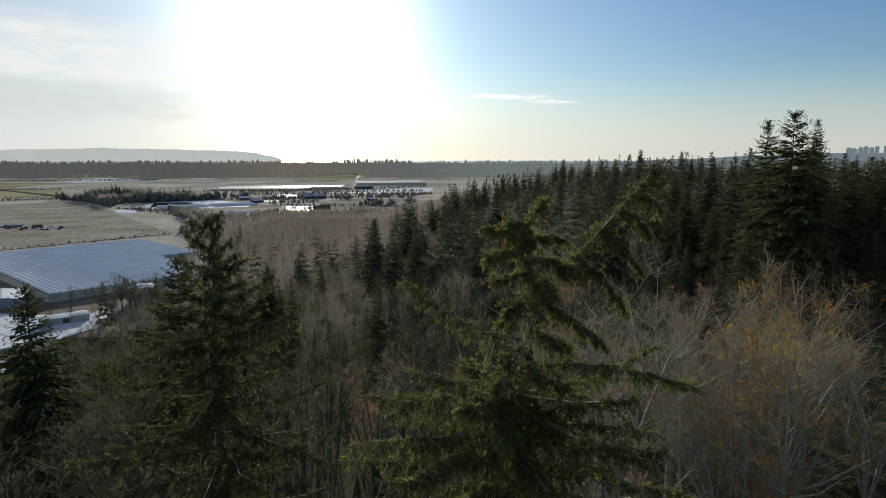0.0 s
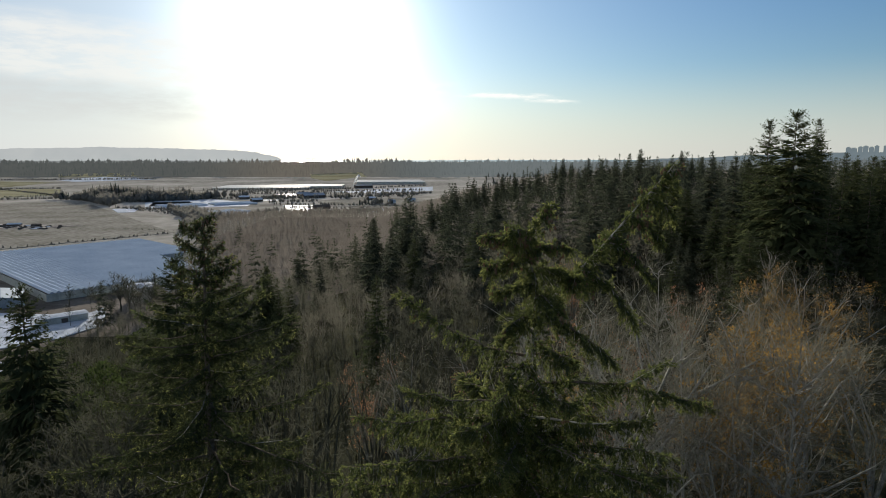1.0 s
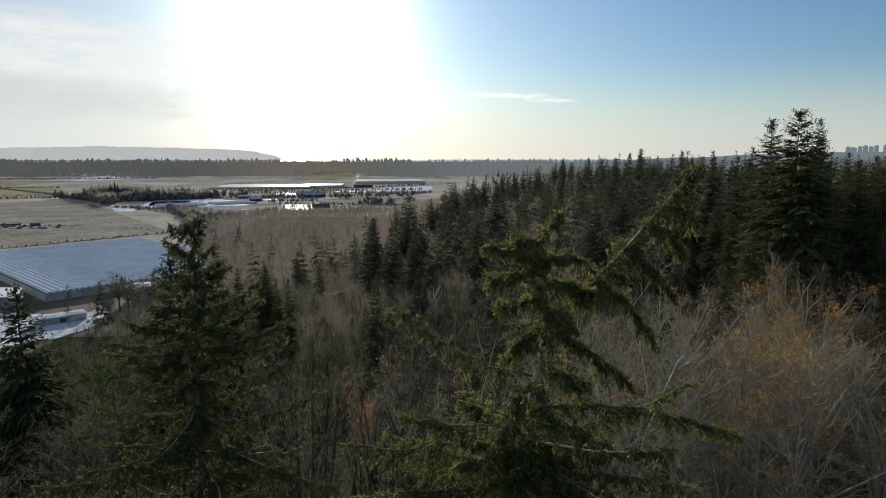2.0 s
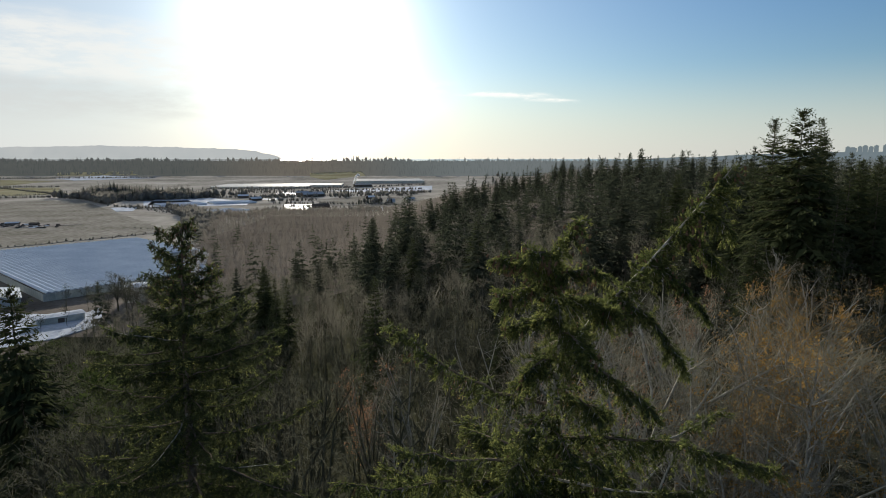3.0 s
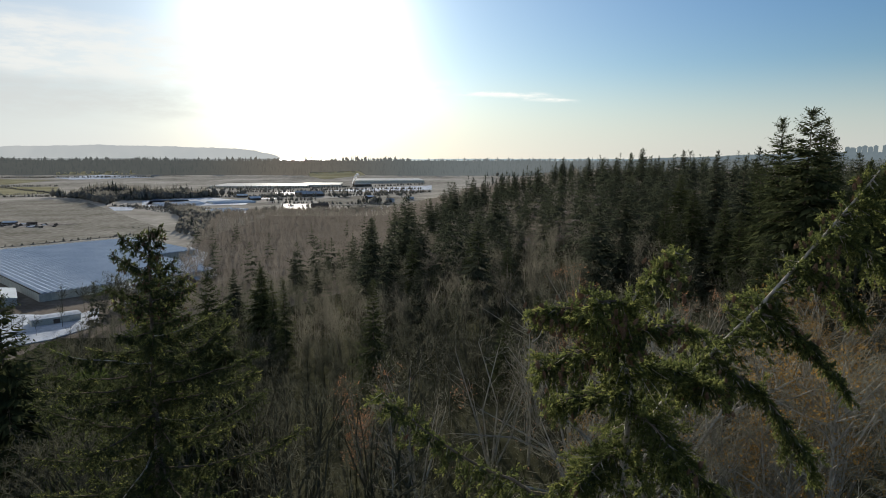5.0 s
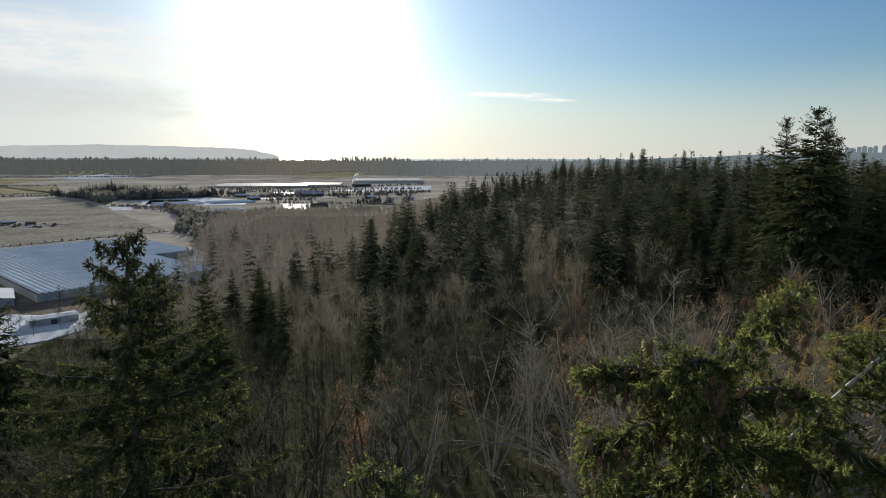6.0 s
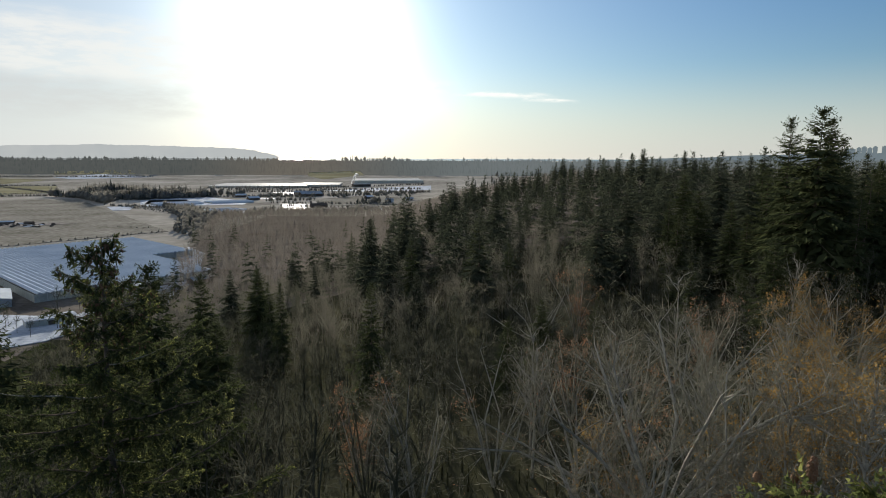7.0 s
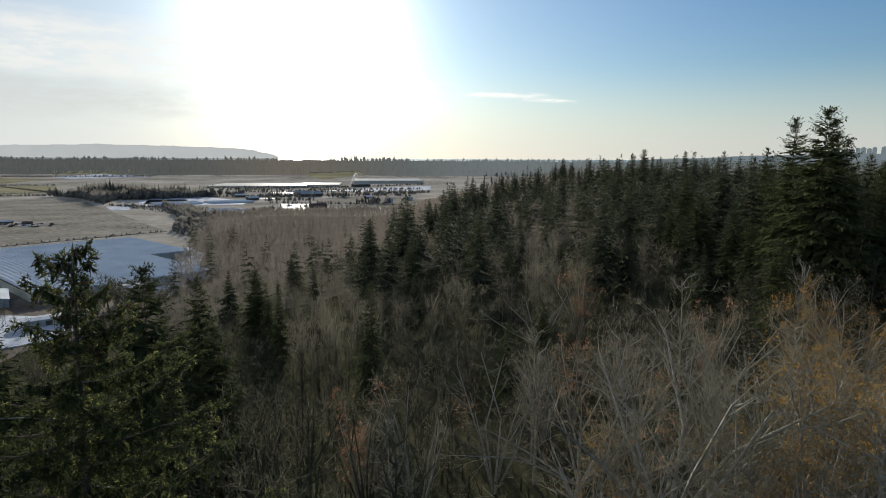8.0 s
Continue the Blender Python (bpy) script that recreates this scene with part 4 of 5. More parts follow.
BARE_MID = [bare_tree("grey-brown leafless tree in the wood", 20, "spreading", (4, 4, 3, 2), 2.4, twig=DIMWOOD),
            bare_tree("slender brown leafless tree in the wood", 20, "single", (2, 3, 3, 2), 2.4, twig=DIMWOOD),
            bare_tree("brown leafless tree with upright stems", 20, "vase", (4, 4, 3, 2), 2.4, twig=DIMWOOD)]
BARE_DIM = [bare_tree("brown leafless tree with fine twigs in shaded tone", 20, "vase", (4, 4, 3, 2), 1.3, twig=DIMWOOD),
            bare_tree("leafless tree with a slim straight stem in shaded tone", 20, "single", (2, 3, 3, 2), 1.3, twig=DIMWOOD)]
for kinds, sites in ((MAPLES, [(22.4, 70, 35.9), (29.4, 74, 31.6), (22.4, 150, 21.6), (20.5, 61, 31), (44, 106, 24), (33, 112, 23)]),
                     (ALDERS, [(43.6, 120, 26.2), (8.1, 100, 25.2), (68.8, 128, 23.3), (27.3, 64, 29.5), (-3.4, 95, 24.7), (24.6, 92, 27), (-6.9, 90, 21), 
                               (36, 83, 27), (46, 90, 25), (15, 108, 24), (40, 74, 26)]),
                     (GOLDEN, [(36.8, 78, 26.5), (53.5, 85, 22.5), (17.1, 72, 22.8), (32.5, 68, 28.9), (34.8, 66, 30.2), (31.1, 62, 28.5), (41, 66, 27), (48, 76, 25)]),
                     (RUSTY, [(17.1, 85, 25.6), (17.8, 66, 26.2), (30, 100, 24)]),
                     (RUSSET[:1], [(-13.4, 107, 22.5), (35.5, 165, 21.3), (24, 118, 19), (50, 122, 21)]),
                     (RUSSET[1:], [(59.3, 100, 21.4), (65.6, 104, 21.9), (42.3, 72, 25.1), (37.8, 64, 25.7), (56, 92, 20), (62, 112, 20), (70, 116, 20), (50, 84, 21), (74, 126, 18)])):
    for i, (x, y, h) in enumerate(sites):
        plant(kinds, i, x, y, h, 28, lean=0.03)


def wooded(x, y):
    """Inside the wood's outline on the valley side and at its far edge."""
    left = np.interp(y, (0, 252, 336, 456, 582, 698, 1056), (-150, -185, -200, -200, -245, -280, -380))
    return left < x and y < 1056 + (x + 397) * 0.44


def chance_of_fir(x, y):
    u = x - 0.09 * (y - 100)
    if y < 125:
        return 0.0
    if u > 62 and y < 330:
        return 0.92 if y > 142 else 0.3
    if 20 < u < 60 and 185 < y < 330:
        return 0.2
    if y > 230 and u > -60:
        return (0.9 if y > 330 else 0.55 if y > 270 else 0.3) if u > -28 else 0.25
    if x < -60 and y < 330:
        return 0.0
    if y < 260:
        return 0.04
    return 0.18 if u > -120 else 0.03


far_fir, far_bare = [], []


def roof_of_wood(x, y):
    """How tall a tree of the near slope is made: its top is fitted to an angle below the camera's eye."""
    top = 100 - (y - 13) * math.tan(radians(rng.uniform(15.5, 19.5) if x > 14 else rng.uniform(19, 24)))
    return float(np.clip(top - float(ground_z(x, y)), 9, 30))


for k in range(16):
    # tall slim trees fill the near slope to the right
    y = 58 + 62 * rng.uniform(0, 1) ** 1.3
    x = rng.uniform(13, 0.74 * y + 2)
    if all((x - a) ** 2 + (y - b) ** 2 > 14 for a, b in placed):
        plant(ALDERS + GOLDEN, int(rng.choice(5, p=(0.3, 0.15, 0.25, 0.2, 0.1))), x, y, roof_of_wood(x, y), 28)
STEP = 8.5
for gy in np.arange(52, 1120, STEP):
    half = 0.80 * gy + 22
    for gx in np.arange(-half, half, STEP):
        x, y = gx + rng.uniform(-3.4, 3.4), gy + rng.uniform(-3.4, 3.4)
        if not wooded(x, y) or (x > 260 and rng.uniform() < 0.45):
            continue
        roll = rng.uniform()
        if any((x - a) ** 2 + (y - b) ** 2 < (34 if y > 125 else 48) for a, b in placed):
            continue
        u = x - 0.09 * (y - 100)
        if roll < chance_of_fir(x, y):
            # the wood's roof rises towards the ridge
            top = float(np.interp(u, (-120, -75, -37, 15, 50, 85, 130), (44, 61, 75, 80, 88, 97, 101))) - float(ground_z(x, y))
            if y < 270:
                h = rng.uniform(27, 36) if rng.uniform() < 0.3 and y > 190 else rng.uniform(14, 22)
                h = min(h, max(87 - float(ground_z(x, y)) if u > 60 else 34, 14) * rng.uniform(0.85, 1.12))
            else:
                h = max(16.0, top * rng.choice((0.6, 0.74, 0.86, 1.0, 1.14), p=(0.24, 0.28, 0.25, 0.15, 0.08)) * rng.uniform(0.93, 1.07))
            if y < 270 and len(placed) < 430:
                plant(FIRS if y < 170 else FIRS_MID, int(rng.integers(4 if y < 170 else 3)), x, y, h, 30)
            elif y < 720 and all((x - a) ** 2 + (y - b) ** 2 > (130 if y < 400 else 240) * (0.5 + 1.0 * float(noise.noise((x * 0.02, y * 0.02, 3.0)) > -0.05)) for a, b, _ in far_fir[-220:]):
                far_fir.append((x, y, h))
            elif rng.uniform() < 0.2:
                far_bare.append((x, y, rng.uniform(13, 19)))
        else:
            h = rng.uniform(13, 20)
            if y < 125:
                if rng.uniform() < (0.35 if x < 0 else 0.7) or 0 < x < 16 and y < 92:
                    continue
                h = roof_of_wood(x, y)
                plant(BARE_DIM, int(rng.integers(2)), x, y, h, 20) if x < 14 or rng.uniform() < 0.3 else plant(ALDERS + GOLDEN, int(rng.integers(5)), x, y, h, 28)
            elif y < 185:
                plant(BARE_MID, int(rng.integers(3)), x, y, h, 20)
            else:
                far_bare.append((x, y, h))


def spread(template, places, base, z_scale=1.0):
    """Many turned and scaled copies of a triangle template, as one array."""
    out = []
    for x, y, h in places:
        a, s = rng.uniform(0, 6.283), h / base
        c, n = math.cos(a) * s, math.sin(a) * s
        t = template @ np.array([[c, n, 0], [-n, c, 0], [0, 0, s * z_scale]])
        out.append(t + np.array([x, y, float(ground_z(x, y)) - 0.4]))
    return np.concatenate(out).astype(np.float32)


def far_bare_tris(height, n, width):
    """A small vase of upright flat branches."""
    z = rng.uniform(0.15, 0.75, n) * height
    az = rng.uniform(0, 6.283, n)
    out = np.stack([np.cos(az), np.sin(az), np.zeros(n)], -1)
    p = out * (0.04 * height * rng.uniform(0, 1, n) * (z / height))[:, None] + np.stack([0 * z, 0 * z, z], -1)
    q = p + out * (height * rng.uniform(0.05, 0.24, n))[:, None] + np.stack([0 * z, 0 * z, height * rng.uniform(0.14, 0.34, n)], -1)
    q[:, 2] = np.minimum(q[:, 2], height * rng.uniform(0.85, 1.0, n))
    m = p + (q - p) * rng.uniform(0.3, 0.8, (n, 1))
    e = m + unit(out + rng.normal(0, 0.7, (n, 3)) + [0, 0, 0.8]) * height * 0.12
    return np.concatenate([flat_twigs(p, q, width), flat_twigs(m, e, width * 0.7), flat_twigs(m, 2 * q - e, width * 0.7), tube([(0, 0, 0), (0, 0, height * 0.8)], (0.2, 0.05), 3)])


def far_woods():
    closer, beyond = [p for p in far_fir if p[1] < 430], [p for p in far_fir if p[1] >= 430]
    sorts = ((11.2, 0.86), (9.6, 0.92), (12.0, 0.82), (10.4, 0.88))
    firs = [fir_tris(30, r, 60, 3, 2.2, power=p, tip=6, slim=0.56, hang=0.4)[0] for r, p in sorts]
    spires = [fir_tris(30, r, 34, 3, 2.8, power=p, tip=5, slim=0.60, hang=0.25)[0] for r, p in sorts]
    for k in range(4):
        tris = np.concatenate([spread(firs[k], closer[k::4], 30), spread(spires[k], beyond[k::4], 30)])
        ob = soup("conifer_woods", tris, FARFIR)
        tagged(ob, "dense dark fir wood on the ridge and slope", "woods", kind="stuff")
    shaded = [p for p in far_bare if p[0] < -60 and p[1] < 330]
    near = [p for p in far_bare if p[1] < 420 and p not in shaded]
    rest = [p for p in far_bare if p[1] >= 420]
    # shade darkens the left slope's wood colour, haze pales the valley's
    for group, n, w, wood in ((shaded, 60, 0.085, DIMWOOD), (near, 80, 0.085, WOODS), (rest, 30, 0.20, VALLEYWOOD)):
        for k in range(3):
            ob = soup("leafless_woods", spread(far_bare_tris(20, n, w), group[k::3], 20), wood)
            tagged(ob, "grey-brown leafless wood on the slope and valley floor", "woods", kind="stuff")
    # saplings and brush that cover the floor of the near wood
    sapling = []
    for gy in np.concatenate([np.arange(48, 96, 4.2), np.arange(96, 150, 6.4)]):
        for gx in np.arange(-0.8 * gy - 15, 0.8 * gy + 15, 7.8):
            x, y = gx + rng.uniform(-2.2, 2.2), gy + rng.uniform(-2.2, 2.2)
            if wooded(x, y):
                sapling.append((x, y, rng.uniform(5, 11)))
    for k in range(4):
        st, tw, _ = bare_tris(9, "vase", (1, 2, 3, 2), 1.8)
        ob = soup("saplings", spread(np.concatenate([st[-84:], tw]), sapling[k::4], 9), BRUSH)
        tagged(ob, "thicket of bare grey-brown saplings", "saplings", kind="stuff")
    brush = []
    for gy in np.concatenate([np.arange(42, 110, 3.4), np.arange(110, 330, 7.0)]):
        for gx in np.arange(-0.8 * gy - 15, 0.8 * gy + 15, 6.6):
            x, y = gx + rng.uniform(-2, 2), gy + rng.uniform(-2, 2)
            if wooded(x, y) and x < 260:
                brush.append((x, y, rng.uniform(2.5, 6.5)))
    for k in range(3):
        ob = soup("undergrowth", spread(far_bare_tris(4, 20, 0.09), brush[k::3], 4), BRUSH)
        tagged(ob, "tangled brown brush under the trees", "undergrowth", kind="stuff")


far_woods()

# ---- the greenhouse and its yard ----
GH_O = np.array([-367.0, 736.0])
GH_A, GH_B = np.array([-0.665, -0.747]), np.array([0.745, -0.667])
BAY = 4.2


def gh(a, b, z):
    p = GH_O + GH_A * a + GH_B * b
    return (p[0], p[1], z)


def greenhouse():
    root = tagged(new("greenhouse"), "vast many-bayed greenhouse with snow-dusted roof tinted by sky reflection", "greenhouse")
    eave, ridge = 6.0, 7.15
    for i in range(41):
        a0 = i * BAY
        b1 = 150 if a0 < 40 else 270
        a1, am = a0 + BAY - 0.25, a0 + BAY / 2
        v = [gh(a0, 0, eave), gh(am, 0, ridge), gh(a1, 0, eave), gh(a0, b1, eave), gh(am, b1, ridge), gh(a1, b1, eave),
             gh(a0, 0, eave - 0.2), gh(a1, 0, eave - 0.2), gh(a0, b1, eave - 0.2), gh(a1, b1, eave - 0.2)]
        f = [(0, 1, 4, 3), (1, 2, 5, 4), (6, 0, 3, 8), (2, 7, 9, 5), (0, 6, 7, 2, 1), (3, 4, 5, 9, 8), (6, 8, 9, 7)]
        bay = solid("roof_bay", v, f, SNOWROOF, root)
        gut = [gh(a1, 0, eave - 0.3), gh(a1 + 0.25, 0, eave - 0.3), gh(a1 + 0.25, b1, eave - 0.3), gh(a1, b1, eave - 0.3)]
        up = [(p[0], p[1], p[2] + 0.22) for p in gut]
        solid("gutter", gut + up, [(3, 2, 1, 0), (4, 5, 6, 7), (0, 1, 5, 4), (1, 2, 6, 5), (2, 3, 7, 6), (3, 0, 4, 7)], FRAME, bay)

    def wall(a0, b0, a1, b1):
        d = np.array([a1 - a0, b1 - b0], float)
        d /= np.linalg.norm(d)
        n = np.array([-d[1], d[0]]) * 0.12
        q = [(a0, b0), (a1, b1), (a1 + n[0], b1 + n[1]), (a0 + n[0], b0 + n[1])]
        v = [gh(a, b, 0) for a, b in q] + [gh(a, b, eave - 0.35) for a, b in q]
        w = solid("wall", v, [(3, 2, 1, 0), (4, 5, 6, 7), (0, 1, 5, 4), (1, 2, 6, 5), (2, 3, 7, 6), (3, 0, 4, 7)], WALLGLASS, root)
        length = math.hypot(a1 - a0, b1 - b0)
        for s in np.arange(0, length, 5.0):
            c = np.array([a0, b0]) + d * s
            pv = [gh(c[0] + x, c[1] + y, z) for z in (0, eave - 0.1) for x, y in ((-0.25, -0.25), (0.25, -0.25), (0.25, 0.25), (-0.25, 0.25))]
            solid("post", pv, [(3, 2, 1, 0), (4, 5, 6, 7), (0, 1, 5, 4), (1, 2, 6, 5), (2, 3, 7, 6), (3, 0, 4, 7)], FRAME, w)

    wall(0.2, 0.2, 0.2, 149.5)
    wall(0.2, 149.5, 40.8, 149.5)
    wall(40.8, 149.5, 40.8, 269.5)
    wall(40.8, 269.5, 173.5, 269.5)
    wall(173.5, 269.5, 173.5, 0.2)


greenhouse()


def box_verts(cx, cy, w, d, z0, z1, turn):
    c, s = math.cos(turn), math.sin(turn)
    return [(cx + x * c - y * s, cy + x * s + y * c, z) for z in (z0, z1) for x, y in ((-w / 2, -d / 2), (w / 2, -d / 2), (w / 2, d / 2), (-w / 2, d / 2))]


BOX = [(3, 2, 1, 0), (4, 5, 6, 7), (0, 1, 5, 4), (1, 2, 6, 5), (2, 3, 7, 6), (3, 0, 4, 7)]


def barn(name, cx, cy, w, d, wall, roof, turn, wall_mat, roof_mat, label, doors=2):
    """A gabled farm building: walls, two roof slopes with overhang, doors."""
    g = float(ground_z(cx, cy))
    root = tagged(new(name), label, "building")
    root.location = (cx, cy, g)
    c, s = math.cos(turn), math.sin(turn)

    def at(x, y, z):
        return (x * c - y * s, x * s + y * c, z)

    v = [at(x, y, z) for z in (-0.5, wall) for x, y in ((-w / 2, -d / 2), (w / 2, -d / 2), (w / 2, d / 2), (-w / 2, d / 2))] + [at(-w / 2, 0, wall + roof), at(w / 2, 0, wall + roof)]
    solid("wall", v, [(3, 2, 1, 0), (0, 1, 5, 4), (2, 3, 7, 6), (1, 2, 6, 9, 5), (3, 0, 4, 8, 7)], wall_mat, root)
    for sgn in (-1, 1):
        e = sgn * (d / 2 + 0.6)
        zs = wall - 0.6 * roof / (d / 2)
        q = [at(-w / 2 - 0.6, e, zs), at(w / 2 + 0.6, e, zs), at(w / 2 + 0.6, 0, wall + roof), at(-w / 2 - 0.6, 0, wall + roof)]
        up = [(a, b, z + 0.3) for a, b, z in q]
        solid("roof", q + up, BOX, roof_mat, root)
    for k in range(doors):
        x = (k + 0.5) / doors * w - w / 2
        q = [at(x + a, -d / 2 - b, z) for z in (0, wall * 0.75) for a, b in ((-1.8, 0.0), (1.8, 0.0), (1.8, 0.12), (-1.8, 0.12))]
        solid("door", q, BOX, DARKWALL, root)
    return root


def tank():
    root = tagged(new("water_tank"), "round pale steel tank with a snowy domed lid", "tank")
    root.location = (-216, 432, -0.2)
    bm = bmesh.new()
    bmesh.ops.create_cone(bm, segments=40, radius1=9.6, radius2=9.6, depth=11.5, cap_ends=True, matrix=Matrix.Translation((0, 0, 5.75)))
    part("shell", bm, CONCRETE, root)
    bm = bmesh.new()
    bmesh.ops.create_cone(bm, segments=40, radius1=9.9, radius2=0.6, depth=1.5, cap_ends=True, matrix=Matrix.Translation((0, 0, 12.26)))
    part("lid", bm, SNOW, root, "snow-covered shallow lid")
    for z in (2.5, 5.2, 8.0, 10.8):
        bm = bmesh.new()
        bmesh.ops.create_cone(bm, segments=40, radius1=9.72, radius2=9.72, depth=0.25, cap_ends=True, matrix=Matrix.Translation((0, 0, z)))
        part("hoop", bm, FRAME, root)


tank()
barn("boiler_house", -238, 374, 26, 11, 4.2, 0.5, 0.75, WALLGLASS, SNOW, "low flat-roofed shed with snow on its roof", 1)
barn("packing_hall", -312, 424, 40, 26, 5.5, 2.0, 2.2, METAL_BLUE, METAL_BLUE, "blue metal packing hall with white roof stripes", 2)
barn("barn", -348, 1655, 58, 24, 7, 6, 0.55, DARKWALL, METAL_BLUE, "long barn with a blue-grey metal roof", 4)
barn("farmhouse", -116, 1415, 16, 12, 6, 4, 0.3, SNOWROOF, METAL_BLUE, "pale farmhouse with a blue metal roof", 1)
barn("barn", -250, 1268, 34, 14, 5, 4, 0.5, DARKWALL, DARKWALL, "dark weathered barn beside a snowy paddock", 3)
barn("boiler_plant", -284, 2218, 62, 26, 9, 4, 0.4, DARKWALL, CONCRETE, "dark boiler plant between far glasshouses", 3)
barn("barn", -455, 1500, 30, 12, 5, 4, 0.9, DARKWALL, SNOWROOF, "small barn with a snowy roof by polytunnels", 2)
barn("barn", -520, 1610, 26, 12, 5, 3.5, 0.2, DARKWALL, SNOWROOF, "small snowy-roofed barn behind polytunnels", 2)
barn("barn", -395, 1745, 36, 15, 6, 4, 0.4, DARKWALL, METAL_BLUE, "grey-roofed barn beside a hedge", 2)
barn("barn", -180, 1560, 22, 12, 5, 3.5, 0.8, DARKWALL, SNOWROOF, "small farm shed with a white roof", 2)
barn("barn", -75, 1490, 20, 12, 5, 3.5, 0.1, WALLGLASS, METAL_BLUE, "pale shed with a blue roof by the fields", 2)
barn("shed", -660, 940, 18, 8, 3, 1.5, 0.3, DARKWALL, SNOWROOF, "low dark shed in the trampled yard", 2)
barn("shed", -620, 930, 12, 6, 3, 1.5, 0.1, DARKWALL, DARKWALL, "small dark shed in the trampled yard", 1)
barn("shed", -195, 495, 14, 9, 4, 2, 1.0, DARKWALL, METAL_BLUE, "blue-roofed shed on the snowy track", 1)
barn("shed", -205, 465, 18, 8, 3.5, 1.5, 1.0, METAL_BLUE, SNOW, "blue shed with a snowy roof by the wood", 1)


def mound(name, label, mat, x, y, w, d, h, turn):
    """A low uneven mound with a flattened top."""
    bm = bmesh.new()
    bmesh.ops.create_icosphere(bm, subdivisions=2, radius=1.0)
    for v in bm.verts:
        k = 1 + 0.35 * noise.noise((v.co.x * 1.7 + x, v.co.y * 1.7 + y, v.co.z * 1.7))
        v.co = Vector((v.co.x * w / 2 * k, v.co.y * d / 2 * k, max(v.co.z, -0.1) * h * k))
    me = bpy.data.meshes.new(name)
    bm.to_mesh(me)
    bm.free()
    me.materials.append(mat)
    ob = new(name, me)
    ob.location, ob.rotation_euler = (x, y, float(ground_z(x, y)) + 0.9), (0, 0, turn)
    return tagged(ob, label, "mound", "mounds in the trampled yard")


for k in range(48):
    f, g = rng.uniform(0, 1), rng.uniform(0, 1)
    x, y = -735 + 165 * f + rng.normal(0, 6), 968 - 45 * f - 70 * g * (1 - 0.4 * f)
    if k % 4 == 3:
        mound("snow_mound", "low bank of snow in the trampled yard", SNOW, x, y, rng.uniform(8, 20), rng.uniform(4, 8), rng.uniform(0.6, 1.5), rng.uniform(-0.6, 0.3))
    else:
        mound("earth_mound", "dark mound of soil in the farmyard", DEBRIS, x, y, rng.uniform(3, 8), rng.uniform(2.5, 5), rng.uniform(1.2, 2.8), rng.uniform(-0.6, 0.3))


def polytunnel(cx, cy, length, turn):
    """A long arched film tunnel with snow on it and end frames."""
    root = tagged(new("polytunnel"), "long arched polytunnel covered with snow", "polytunnel", "polytunnels by the wood")
    root.location, root.rotation_euler = (cx, cy, float(ground_z(cx, cy))), (0, 0, turn)
    th = np.linspace(0, np.pi, 9)
    prof = [(math.cos(a) * 4.2, 0.4 + math.sin(a) * 3.6) for a in th]
    v = [(x, y, z) for x in (-length / 2, length / 2) for y, z in prof] + [(x, y * 0.985, z - 0.12) for x in (-length / 2, length / 2) for y, z in prof]
    f = [(i, i + 1, 9 + i + 1, 9 + i) for i in range(8)] + [(18 + i, 27 + i, 27 + i + 1, 18 + i + 1) for i in range(8)]
    f += [(i, 18 + i, 19 + i, i + 1) for i in range(8)] + [(9 + i, 10 + i, 28 + i, 27 + i) for i in range(8)]
    solid("cover", v, f, SNOWROOF, root)
    for x in (-length / 2, length / 2):
        q = [(x, y, z) for y, z in prof] + [(x + 0.1, y, z) for y, z in prof]
        ff = [tuple(range(9)), tuple(range(17, 8, -1))]
        solid("end_wall", q, ff, WALLGLASS, root)
    return root


first = polytunnel(-560, 1330, 95, 0.62)
for i in range(1, 13):
    p = np.array([-560.0, 1330.0]) + np.array([-0.58, 0.81]) * 10.5 * (i % 7) + np.array([0.81, 0.58]) * (102 * (i // 7)) + (np.array([10, 0]) if i > 6 else 0)
    copy_thing(first, pose(float(p[0]), float(p[1]), 0, 0, 0, 35.5))
for i in range(5):
    copy_thing(first, Matrix.LocRotScale((-435 + i * 10.0, 1200 - 16 * (i % 2) - i * 6, 0), Euler((0, 0, 0.9)), (0.6, 1, 1)))


def glasshouse(name, cx, cy, w, d, turn, label):
    """A far glasshouse block: multi-bay glass roof over dark walls."""
    g = float(ground_z(cx, cy))
    root = tagged(new(name), label, "greenhouse", "far glasshouses")
    root.location, root.rotation_euler = (cx, cy, g), (0, 0, turn)
    n = max(6, int(d / 16))
    step = d / n
    for i in range(n):
        y0, ym, y1 = -d / 2 + i * step, -d / 2 + (i + 0.5) * step, -d / 2 + (i + 1) * step - 0.4
        v = [(x, y, z) for x in (-w / 2, w / 2) for y, z in ((y0, 5), (ym, 5.7), (y1, 5), (y1, 4.7), (y0, 4.7))]
        solid("roof_bay", v, [(0, 1, 6, 5), (1, 2, 7, 6), (2, 3, 8, 7), (3, 4, 9, 8), (4, 0, 5, 9), (4, 3, 2, 1, 0), (5, 6, 7, 8, 9)], GLASS, root)
    solid("wall", box_verts(0, 0, w - 1, d - 1, -8, 4.6, 0), BOX, WALLGLASS, root)


glasshouse("glasshouse", -640, 2250, 330, 250, 0.10, "wide far glasshouse with sky-bright glass roof")
glasshouse("glasshouse", -445, 2300, 150, 190, 0.10, "far glasshouse block with bright glass roof")
glasshouse("glasshouse", -215, 2540, 270, 240, 0.12, "wide far glasshouse beside the boiler plant")


